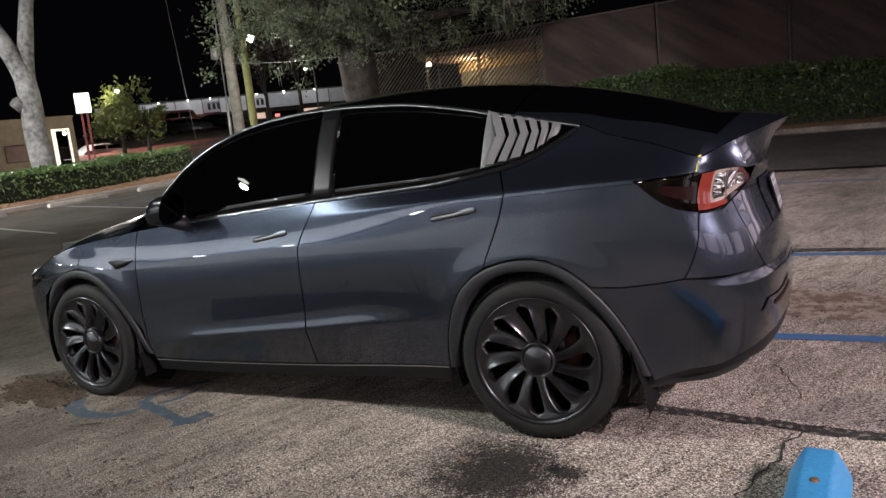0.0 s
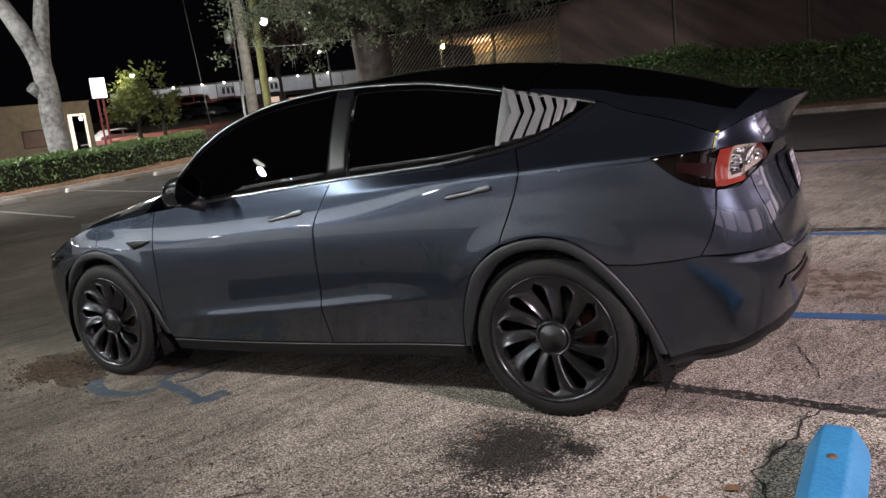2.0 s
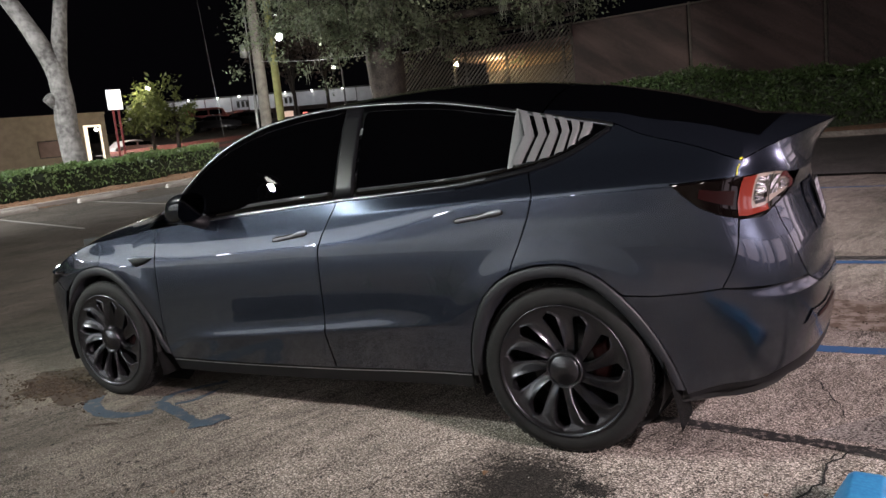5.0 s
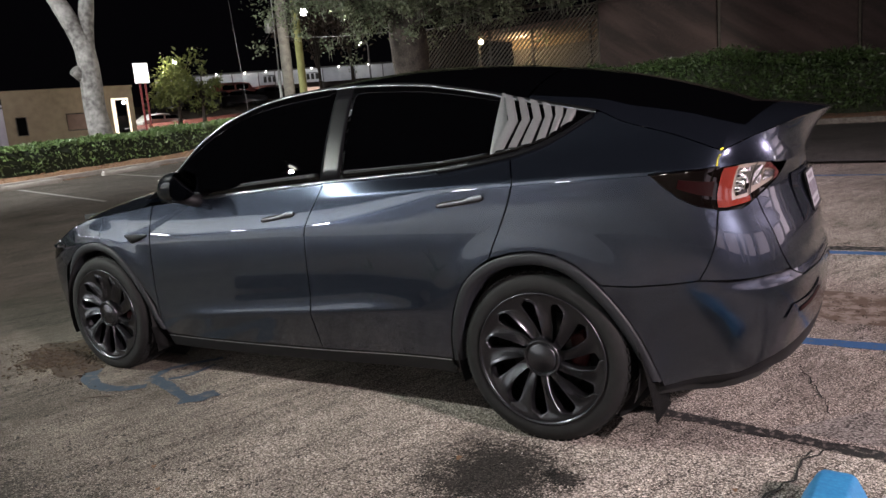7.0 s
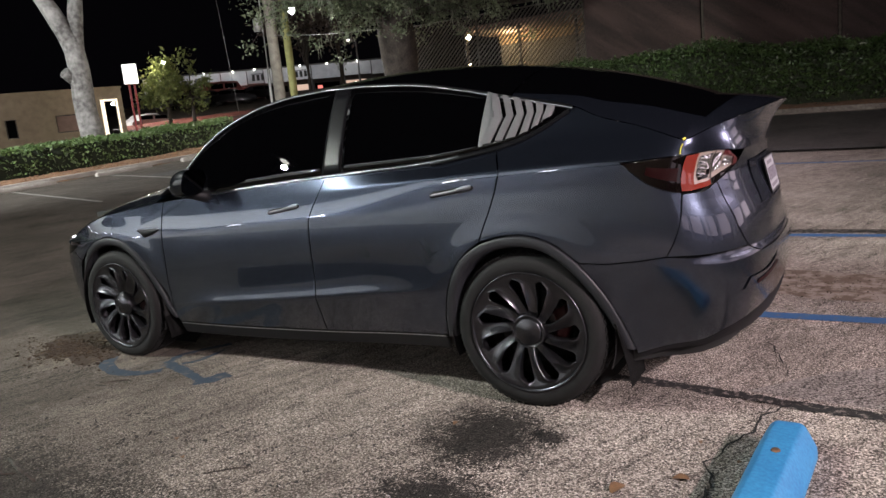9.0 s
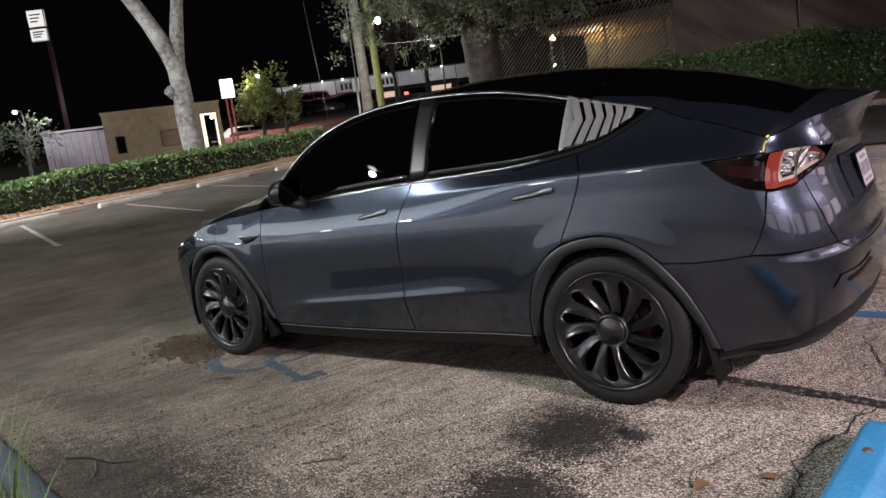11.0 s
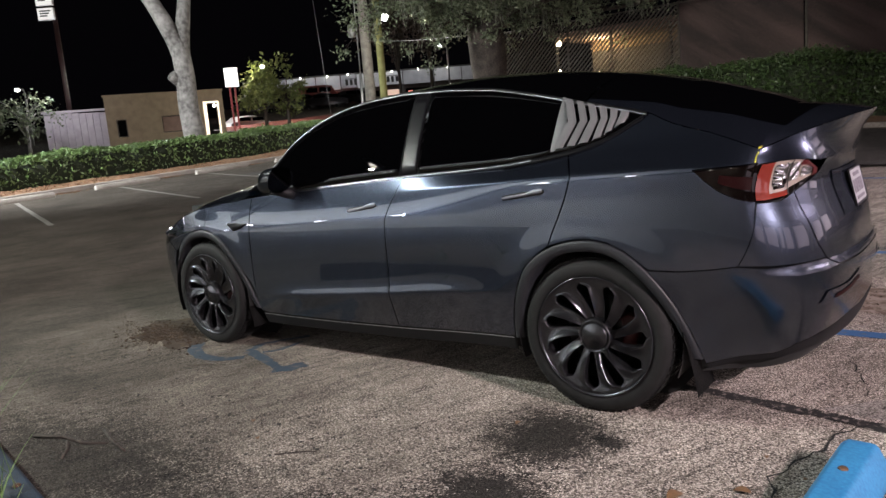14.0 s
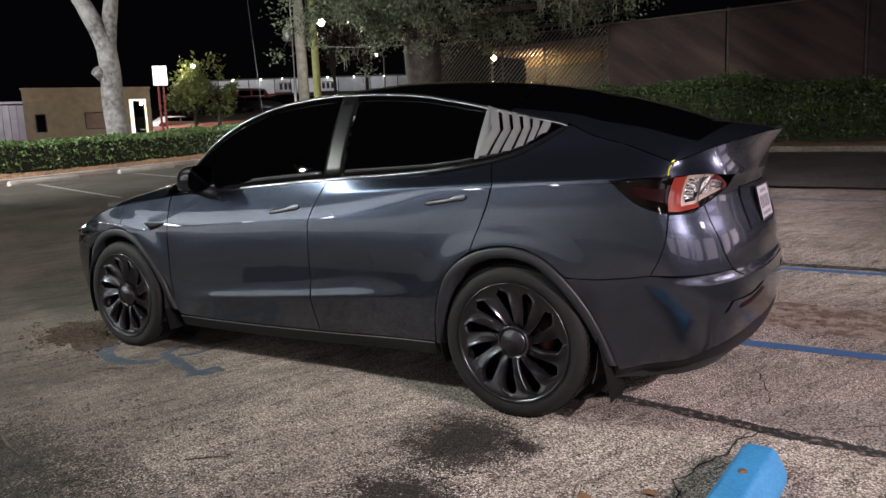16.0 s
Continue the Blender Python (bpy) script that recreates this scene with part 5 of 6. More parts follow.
# ---- wheel stops ----
def wheel_stop(a, b, width, height, mat, label, pins=True):
    """A long bar with sloping flanks and rounded ends, from a to b along the ground."""
    ax, ay = a
    l = math.dist(a, b)
    st = empty("wheel_stop", (ax, ay, rise(*a)))
    bm = bmesh.new()
    prof = [(-.5, 0), (-.5, .30), (-.43, .52), (-.30, .90), (-.22, 1.0), (.22, 1.0), (.30, .90), (.43, .52), (.5, .30), (.5, 0)]
    stations = [(0, .55, .55), (.012, .80, .82), (.035, .95, .96), (.07, 1, 1)]
    stations += [(q, 1, 1) for q in (.3, .6, l / 2)] if l > 1.3 else []
    stations = [(s, w, h) for s, w, h in stations if s <= l / 2]
    stations += [(l - s, w, h) for s, w, h in reversed(stations[:4])]
    rows = [[(s, u * width * w, v * height * h - .01) for u, v in prof] for s, w, h in stations]
    vs = grid(bm, [r[::-1] for r in rows])
    bm.faces.new(vs[0])
    bm.faces.new(vs[-1][::-1])
    body = part("stop_body", bm, mat, None, shade=True)
    body.parent = st
    mod = body.modifiers.new("edges", "BEVEL")
    mod.width, mod.segments, mod.angle_limit = .006, 2, radians(25)
    if pins:
        for s in (.30, l - .30):
            bm = bmesh.new()
            lathe_z(bm, [(.0, height - .004), (.013, height - .004), (.016, height - .008), (.017, height - .02)], 14)
            p = part("anchor_pin", bm, PIN, None, "rusty steel pin head")
            p.parent, p.location = st, (s, 0, 0)
    st.matrix_world = Matrix.Translation((ax, ay, rise(*a))) @ Matrix.Rotation(math.atan2(b[1] - a[1], b[0] - a[0]), 4, "Z") @ Matrix.Rotation(-math.atan2(rise(*b) - rise(*a), l), 4, "Y")
    return tagged(st, label, "wheel stop", "wheel stops")


def lathe_z(bm, profile, sides):
    rows = [[(r * math.cos(k * math.tau / sides), r * math.sin(k * math.tau / sides), z) for k in range(sides + 1)] for r, z in profile]
    grid(bm, rows)


wheel_stop((1.085, -1.0), (.945, -2.83), .20, .13, BLUE, "blue painted concrete wheel stop beside the car")
wheel_stop((-3.45, -2.46), (-1.28, -2.87), .17, .13, SHADED_BLUE, "blue painted concrete wheel stop beside the grass")
for y in (.35, 3.35, 6.45, 9.7, 12.9):
    wheel_stop((-18.45, y), (-18.45, y + 2.0), .18, .14, CONCRETE, "weathered grey concrete wheel stop before the hedge", False)

# ---- kerbs and planting beds ----


def bar(name, points, width, height, mat, label, category, below=.15):
    """A kerb of square section with rounded top along ground points."""
    bm = bmesh.new()
    rows = []
    for i, (x, y) in enumerate(points):
        x1, y1 = points[min(i + 1, len(points) - 1)]
        x0, y0 = points[max(i - 1, 0)]
        l = math.hypot(x1 - x0, y1 - y0)
        nx, ny = -(y1 - y0) / l, (x1 - x0) / l
        z = rise(x, y)
        rows.append([(x + nx * u * width, y + ny * u * width, z + v) for u, v in ((-.5, -below), (-.5, height - .02), (-.42, height), (.42, height), (.5, height - .02), (.5, -below))])
    vs = grid(bm, rows)
    bm.faces.new(vs[0][::-1])
    bm.faces.new(vs[-1])
    return tagged(part(name, bm, mat, shade=False), label, category, kind="structure")


bar("kerb", [(-19.3, y) for y in range(-14, 19)], .16, .13, CONCRETE, "grey concrete kerb along the hedge bed", "kerb")
bar("kerb", [(x, 17.35) for x in range(-19, 25)], .16, .13, SHADED_KERB, "grey concrete kerb along the fence bed", "kerb")


def bed(name, lo, hi, mat, label, height=.07, cell=.4, amp=.06, seed=3):
    bm = bmesh.new()
    nx, ny = max(2, int((hi[0] - lo[0]) / cell)), max(2, int((hi[1] - lo[1]) / cell))
    rows = []
    for j in range(ny + 1):
        row = []
        for i in range(nx + 1):
            x, y = lo[0] + (hi[0] - lo[0]) * i / nx, lo[1] + (hi[1] - lo[1]) * j / ny
            edge = min(i, nx - i, j, ny - j)
            row.append((x, y, rise(x, y) + (height + amp * noise.noise((x * 1.3, y * 1.3, seed)) if edge else 0.01)))
        rows.append(row)
    grid(bm, rows)
    return tagged(part(name, bm, mat), label, "planting bed", kind="structure")


bed("planting_bed", (-24.2, -14), (-19.3, 18.5), MULCH, "reddish mulch bed under the hedge", .12, .35, .10)
bed("planting_bed", (-19.3, 17.4), (24, 22.5), MULCH, "brown mulch bed in front of the fence", .12, .4, .10)
bed("planting_bed", (-3.9, -4.6), (-.9, -2.98), BEDSOIL, "brown soil bed with grass", .03, .12, .05)


scatter("mulch_litter", 2600, lambda: (rnd.uniform(-21.2, -19.42), rnd.uniform(-9, 18)), .035, MULCH, "loose reddish bark mulch under the hedge", "mulch", .14, .5)
scatter("mulch_litter", 900, lambda: (rnd.gauss(-19.0, .18), rnd.choice((-3, -1.2, 2.7, 5.9, 9.0, 12.2, 15.4)) + rnd.gauss(0, .35)), .022, MULCH, "mulch and leaves washed out between the wheel stops", "mulch", .01, .4)


# ---- hedges ----
def leaf_quad(bm, p, s, rnd, up=.3):
    """One small folded leaf."""
    n = Vector((rnd.gauss(0, 1), rnd.gauss(0, 1), rnd.gauss(up, 1))).normalized()
    a = n.orthogonal().normalized()
    a.rotate(Matrix.Rotation(rnd.uniform(0, 6.3), 3, n))
    b = n.cross(a)
    p = Vector(p)
    t, h = p + a * s, p - a * s
    l, r = p + b * s * .5 + n * s * .18, p - b * s * .5 + n * s * .18
    v = [bm.verts.new(q) for q in (h, r, t, l)]
    bm.faces.new((v[0], v[1], v[2]))
    bm.faces.new((v[0], v[2], v[3]))


def hedge(a, b, depth, heights, count, size, label, seed, mat=None):
    """A clipped hedge from a to b: a near-black core painting the shade within and many leaves; heights: table of
    height along it.
    """
    rnd = random.Random(seed)
    hd = empty("hedge", (a[0], a[1], rise(*a)))
    l = math.dist(a, b)
    dx, dy = (b[0] - a[0]) / l, (b[1] - a[1]) / l

    def at(s, q, r):
        x, y = a[0] + dx * s - dy * q * depth, a[1] + dy * s + dx * q * depth
        top = lerp_table(heights, s) * (1 + .10 * noise.noise((x * .8, y * .8, seed)) + .05 * noise.noise((x * 2.5, y * 2.5, seed)))
        return Vector((x, y, rise(x, y) + .10 + (top - .10) * r))
    bm = bmesh.new()
    n = int(l / .4)
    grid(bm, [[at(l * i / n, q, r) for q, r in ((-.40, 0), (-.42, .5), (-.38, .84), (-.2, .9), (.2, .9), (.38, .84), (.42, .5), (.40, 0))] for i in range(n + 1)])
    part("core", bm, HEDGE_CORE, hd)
    bm = bmesh.new()
    for _ in range(count):
        s = rnd.uniform(0, l)
        f = rnd.random()
        bulge = .06 * noise.noise((s * 1.7, f * 5, seed + 9))
        if f < .55:
            r = rnd.random() ** .8
            q = -.5 + bulge + rnd.gauss(0, .03) + .10 * r ** 4
        elif f < .62:
            r = rnd.random()
            q = .5 + rnd.gauss(0, .03)
        else:
            q = rnd.uniform(-.5, .5)
            r = 1 + rnd.gauss(0, .035) + bulge - .12 * abs(2 * q) ** 4
        if r < .12 and rnd.random() < .6:
            continue
        leaf_quad(bm, at(s, q, r), size * rnd.uniform(.6, 1.3), rnd)
    part("foliage", bm, mat or LEAF, hd, "small glossy green leaves")
    return tagged(hd, label, "hedge")


hedge((-21.9, 18.3), (-21.9, -13), 1.25, [(0, 1.0), (4, 1.02), (10, 1.02), (16, .82), (32, .80)], 44000, .066, "low clipped green hedge on a mulch bed", 5)
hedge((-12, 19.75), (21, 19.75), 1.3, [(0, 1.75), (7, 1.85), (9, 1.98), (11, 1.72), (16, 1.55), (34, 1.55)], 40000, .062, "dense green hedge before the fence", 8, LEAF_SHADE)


# ---- grass in the foreground ----
def tuft(cx, cy, count, height, seed, mat):
    rnd = random.Random(seed)
    bm = bmesh.new()
    for _ in range(count):
        x, y = cx + rnd.gauss(0, .07), cy + rnd.gauss(0, .06)
        a, lean = rnd.uniform(0, 6.3), rnd.uniform(.05, .55)
        h = height * rnd.uniform(.45, 1.05)
        w = rnd.uniform(.0035, .007)
        rows = []
        for i in range(8):
            q = i / 7
            out = lean * h * q * q
            px, py = x + math.cos(a) * out, y + math.sin(a) * out
            pz = rise(x, y) + .02 + h * (q - .25 * lean * q * q)
            ww = w * (1 - q ** 2.5) + .0003
            rows.append([(px - math.sin(a) * ww, py + math.cos(a) * ww, pz), (px, py, pz - ww * .5), (px + math.sin(a) * ww, py - math.cos(a) * ww, pz)])
        grid(bm, rows)
    return tagged(part("grass_tuft", bm, mat), "long green grass blades in the soil bed", "grass", "grass tufts", "stuff")


tuft(-1.66, -2.98, 26, .66, 4, GRASS)
tuft(-1.52, -2.96, 18, .50, 5, GRASS)
tuft(-1.82, -3.04, 18, .56, 6, GRASS)
tuft(-1.40, -2.95, 9, .34, 7, GRASS)
tuft(-1.62, -3.05, 6, .42, 8, DRYGRASS)
tuft(-2.5, -3.12, 14, .40, 9, GRASS)


# ---- trees ----
def limb(bm, points, r0, r1, sides=9, knobs=0.0, seed=0):
    line = curved(points)
    n = max(3, int(sum(math.dist(a, b) for a, b in zip(points, points[1:])) / .35))
    pts, rad = [], []
    for i in range(n + 1):
        q = i / n
        p = Vector(line(q))
        r = r0 + (r1 - r0) * q
        r *= 1 + knobs * noise.noise((p.x * 2, p.y * 2, p.z * 1.6 + seed))
        pts.append(p)
        rad.append(r)
    tube(bm, pts, rad, sides)


def spray(bm, rnd, p, spread, count, size, droop=0.0):
    for _ in range(count):
        d = Vector((rnd.gauss(0, 1), rnd.gauss(0, 1), rnd.gauss(0, .8)))
        q = Vector(p) + d * spread
        q.z -= droop * rnd.random()
        leaf_quad(bm, q, size * rnd.uniform(.6, 1.4), rnd)


# pale oak behind the hedge
tree = empty("tree", (-23.2, 13.2, rise(-23.2, 13.2)))
bm = bmesh.new()
limb(bm, [(-23.25, 13.22, .7), (-23.25, 13.17, 1.8), (-23.3, 13.1, 3.1), (-23.27, 13.12, 4.0), (-23.3, 13.08, 4.9), (-23.42, 12.85, 5.7), (-23.6, 12.5, 6.6), (-23.95, 11.95, 7.8), (-24.3, 11.3, 9.0)], .43, .23, 24, .06)
limb(bm, [(-23.3, 13.1, 4.4), (-23.27, 13.16, 5.2), (-23.2, 13.3, 6.2), (-23.1, 13.5, 7.4), (-22.9, 13.9, 9.5)], .30, .17, 20, .06, 6)
limb(bm, [(-23.45, 12.95, 3.95), (-23.42, 12.72, 4.12), (-23.42, 12.62, 4.2)], .22, .19, 12, .1, 8)
part("trunk", bm, BARK, tree, "pale lit bark with a sawn-off limb stub")
bm = bmesh.new()
rnd = random.Random(21)
for k in range(40):
    a = rnd.uniform(0, 6.3)
    spray(bm, rnd, (-23.4 + 4 * math.cos(a) * rnd.random(), 12.8 + 4 * math.sin(a) * rnd.random(), rnd.uniform(9.2, 12)), .5, 50, .09)
part("crown", bm, LEAF_OAK, tree)
tagged(tree, "tall pale-barked oak behind the hedge, forking above", "tree")

# dark mossy oak at the fence with low hanging branches
oak = empty("tree", (-13.2, 18.8, rise(-13.2, 18.8)))
bm = bmesh.new()
limb(bm, [(-13.1, 18.85, .7), (-13.12, 18.8, 1.3), (-13.2, 18.8, 2.6), (-13.25, 18.78, 4.2), (-13.4, 18.7, 6.0), (-13.6, 18.6, 8.0)], .74, .50, 26, .16, 2)
boughs = [
    [(-13.4, 18.6, 5.0), (-14.6, 17.2, 5.7), (-15.3, 16.9, 6.0), (-16.0, 16.6, 5.9), (-16.5, 16.3, 5.6)],
    [(-13.4, 18.5, 5.4), (-13.0, 16.5, 6.0), (-12.9, 15.0, 6.3), (-13.0, 14.0, 5.9)],
    [(-13.2, 18.7, 4.6), (-11.6, 18.0, 5.1), (-9.6, 18.2, 5.3), (-7.4, 19.0, 5.3), (-5.4, 19.8, 5.5)],
    [(-13.2, 18.6, 5.2), (-11.6, 16.8, 5.8), (-10.2, 15.2, 6.0), (-9.2, 13.8, 5.7)],
    [(-13.5, 18.7, 5.6), (-14.8, 19.6, 6.2), (-16.2, 20.6, 6.5), (-17.4, 21.6, 6.3)],
    [(-13.2, 18.7, 4.7), (-10.9, 19.8, 4.95), (-8.8, 20.6, 4.95), (-6.8, 20.7, 5.1)],
]
for k, b in enumerate(boughs):
    limb(bm, b, .20 if k != 5 else .10, .05, 8, .15, k)
rnd = random.Random(31)
twigs = []
for b in boughs:
    line = curved(b)
    low = b[-1][1] > 19
    for k in range(34):
        p = Vector(line(rnd.uniform(.15, 1)))
        d = Vector((rnd.gauss(0, .8), rnd.gauss(0, .8), rnd.gauss(.15 if low else -.35, .3 if low else .45)))
        mid, end = p + d * .5 + Vector((0, 0, .12)), p + d * rnd.uniform(.9, 1.5)
        tube(bm, [p, mid, end], [.022, .015, .006], 5)
        twigs.append((p, mid, end))
part("trunk", bm, OAKBARK, oak, "dark furrowed bark with bare twisting boughs")
bm = bmesh.new()
for p, mid, end in twigs:
    spray(bm, rnd, end, .17, 60, .062, .1)
    spray(bm, rnd, mid, .15, 36, .055)
for b in boughs[:5] + boughs[6:]:
    line = curved(b)
    for k in range(26):
        q = Vector(line(rnd.uniform(.2, 1)))
        spray(bm, rnd, q + Vector((rnd.gauss(0, .7), rnd.gauss(0, .7), rnd.uniform(-.3, 1.2))), .30, 60, .055)
part("crown", bm, LEAF_OAK, oak, "sparse grey-green oak leaves")
bm = bmesh.new()
for p, mid, end in twigs:
    if rnd.random() < .3:
        for _ in range(9):
            q = mid.lerp(end, rnd.random()) + Vector((rnd.gauss(0, .06), rnd.gauss(0, .06), 0))
            n = rnd.uniform(.25, .75)
            tube(bm, [q, q + Vector((rnd.gauss(0, .04), rnd.gauss(0, .04), -n * .5)), q + Vector((rnd.gauss(0, .06), rnd.gauss(0, .06), -n))], [.010, .012, .002], 3, False)
tagged(part("moss", bm, MOSS, oak, "hanging grey moss strands"), kind="stuff")
tagged(oak, "dark mossy oak by the fence with hanging branches", "tree")


def small_tree(place, height, radius, mat, seed, label, trunk_mat, leaves=3000, size=.09):
    rnd = random.Random(seed)
    x, y = place
    z = rise(x, y)
    t = empty("tree", (x, y, z))
    bm = bmesh.new()
    crown = Vector((x, y, z + height - radius * .9))
    limb(bm, [(x, y, z - .1), (x + .08, y, z + height * .25), (x, y + .05, z + height * .5)], .13, .08, 8, .1, seed)
    tips = []
    for k in range(22):
        d = Vector((rnd.gauss(0, 1), rnd.gauss(0, 1), rnd.gauss(.15, .9))).normalized() * radius * rnd.uniform(.35, 1.25)
        limb(bm, [(x, y, z + height * rnd.uniform(.3, .5)), crown + d * .5, crown + d], .05, .012, 5)
        tips.append(crown + d)
    part("trunk", bm, trunk_mat, t)
    bm = bmesh.new()
    for p in tips:
        spray(bm, rnd, p, radius * rnd.uniform(.10, .22), int(leaves / 22 * rnd.uniform(.5, 1.5)), size, radius * .2)
    part("crown", bm, mat, t)
    return tagged(t, label, "tree")


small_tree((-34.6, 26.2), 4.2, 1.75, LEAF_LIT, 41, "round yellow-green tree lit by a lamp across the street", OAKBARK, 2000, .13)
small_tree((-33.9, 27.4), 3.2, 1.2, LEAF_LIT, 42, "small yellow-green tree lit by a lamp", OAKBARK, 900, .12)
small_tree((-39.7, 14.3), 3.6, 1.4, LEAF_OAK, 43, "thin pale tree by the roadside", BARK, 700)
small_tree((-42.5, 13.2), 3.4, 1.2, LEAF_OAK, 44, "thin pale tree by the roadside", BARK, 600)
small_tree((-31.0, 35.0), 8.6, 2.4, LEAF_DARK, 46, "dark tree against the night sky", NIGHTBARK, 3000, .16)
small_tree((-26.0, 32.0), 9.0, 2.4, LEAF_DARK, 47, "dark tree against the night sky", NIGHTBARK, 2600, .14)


# ---- fence at the right ----
FY = 21.0
fence = empty("fence", (-4, FY, rise(-4, FY)))


def fz(x):
    return rise(x, FY)


for x in (-15.0, -11.2, -7.1, -3.25, .55, 4.4, 8.3, 12.2, 16.1, 20.0):
    bm = bmesh.new()
    tube(bm, [(x, FY + .06, fz(x) - .1), (x, FY + .06, 4.88)], .045, 10)
    part("post", bm, SLAT, fence)
for z in (4.82, 2.7):
    bm = bmesh.new()
    tube(bm, [(-15, FY + .05, z), (20, FY + .05, z)], .028, 8)
    part("rail", bm, SLAT, fence, "dark steel fence rail")
xs_f = [-7.1, -3.25, .55, 4.4, 8.3, 12.2, 16.1, 20.0]
for x0, x1 in zip(xs_f, xs_f[1:]):
    bm = bmesh.new()
    n, rows = 56, []
    for j in range(41):
        z = .9 + (4.78 - .9) * j / 40
        row = []
        for i in range(n + 1):
            x = x0 + .05 + (x1 - x0 - .1) * i / n
            # slanting folds of the slack cloth, shaped to draw the light's streaks
            across, along = .5 * x + .87 * z, .87 * x - .5 * z
            fold = .030 * noise.noise((across * 1.1, along * .30, 3)) + .012 * noise.noise((across * 3.6, along * .5, 8)) + .006 * noise.noise((across * 9, along * 1.0, 5))
            row.append((x, FY - .06 + fold - .03 * math.sin(math.pi * i / n), z))
        rows.append(row)
    grid(bm, rows)
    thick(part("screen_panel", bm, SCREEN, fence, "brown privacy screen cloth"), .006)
bm = bmesh.new()
for s, step, r in ((1, .17, .034), (-1, .17, .010)):
    c = -15.0 - 4
    while c < -7.1 + 4:
        x0, x1 = max(-15.0, min(-7.1, c)), max(-15.0, min(-7.1, c + s * 2.4))
        z0, z1 = 2.4 + (x0 - c) * s, 2.4 + (x1 - c) * s
        if abs(x1 - x0) > .05:
            tube(bm, [(x0, FY + .02 * s, z0), (x1, FY + .02 * s, z1)], r, 4, False)
        c += step
tagged(part("chain_link", bm, SLAT, fence, "diagonal dark chain-link wire"), kind="stuff")
tagged(fence, "tall chain-link fence with brown privacy screen behind the hedge", "fence")

# lit canopy behind the fence
shed = empty("canopy", (-12, 24.5, rise(-12, 24.5)))
bm = bmesh.new()
box(bm, (-13.6, 24.0, 4.62), (-6.0, 27.5, 4.82), .02)
part("roof", bm, WALL_BROWN, shed, shade=False)
# the lamp's reach painted: a lighter band on top, a darkened wall below
bm = bmesh.new()
box(bm, (-13.2, 27.3, 1.0), (-6.0, 27.5, 4.2))
part("back_wall", bm, DARKWALL, shed, "back wall darkened below the lamplit strip", shade=False)
bm = bmesh.new()
box(bm, (-13.2, 27.2, 4.2), (-6.0, 27.45, 4.62))
part("lit_wall_band", bm, TAN, shed, "tan band painting the lamplit strip of wall", shade=False)
for x in (-13.3, -10.9, -8.5, -6.2):
    bm = bmesh.new()
    tube(bm, [(x, 24.2, rise(x, 24.2)), (x, 24.2, 4.62)], .06, 8)
    part("post", bm, WOOD, shed)
bm = bmesh.new()
bmesh.ops.create_uvsphere(bm, u_segments=14, v_segments=8, radius=.11, matrix=Matrix.Translation((-13.1, 24.0, 4.42)))
part("canopy_lamp", bm, WARM_LIGHT, shed, "bright warm lamp")
bm = bmesh.new()
bmesh.ops.create_uvsphere(bm, u_segments=10, v_segments=6, radius=.06, matrix=Matrix.Translation((-13.2, 24.1, 3.35)))
part("canopy_lamp", bm, WARM_LIGHT, shed, "small warm lamp")
tagged(shed, "tan shed with a lit canopy behind the fence", "shed")
lamp("canopy_light", "POINT", (-12.3, 26.2, 4.40), 330, (1, .72, .36), .1)


# ---- poles and lamps ----
def wood_pole(x, y, r0, r1, height, mat, label, lean=(0, 0)):
    p = empty("utility_pole", (x, y, rise(x, y)))
    bm = bmesh.new()
    z = rise(x, y)
    limb(bm, [(x, y, z - .2), (x + lean[0] * .5, y + lean[1] * .5, z + height * .5), (x + lean[0], y + lean[1], z + height)], r0, r1, 14, .04)
    part("shaft", bm, mat, p)
    return p


pole = wood_pole(-22.46, 22.55, .27, .19, 12.5, WOOD, "")
bm = bmesh.new()
tube(bm, [(-22.77, 22.26, 1.2), (-22.75, 22.30, 4.28)], .068, 8)
tube(bm, [(-22.75, 22.30, 4.28), (-22.72, 22.33, 10.7)], .028, 6)
part("conduit", bm, GALV, pole, "grey conduit pipe")
bm = bmesh.new()
box(bm, (-23.03, 22.0, 5.95), (-22.74, 22.26, 6.52), .02)
part("meter_box", bm, GALV, pole, "grey metal box")
tagged(pole, "grey weathered wooden utility pole", "utility pole")
pole2 = wood_pole(-18.25, 18.70, .155, .125, 10.5, POLE_GREEN, "")
bm = bmesh.new()
tube(bm, [(-18.27, 18.77, 5.85), (-18.38, 19.15, 6.0), (-18.55, 19.55, 6.1)], .026, 8)
part("lamp_arm", bm, GALV, pole2)
bm = bmesh.new()
bmesh.ops.create_uvsphere(bm, u_segments=14, v_segments=10, radius=.14, matrix=Matrix.Translation((-18.6, 19.6, 6.04)))
part("bulb", bm, LAMP_LIGHT, pole2, "glowing white lamp")
tagged(pole2, "slim mossy wooden pole beside the street lamp", "utility pole")


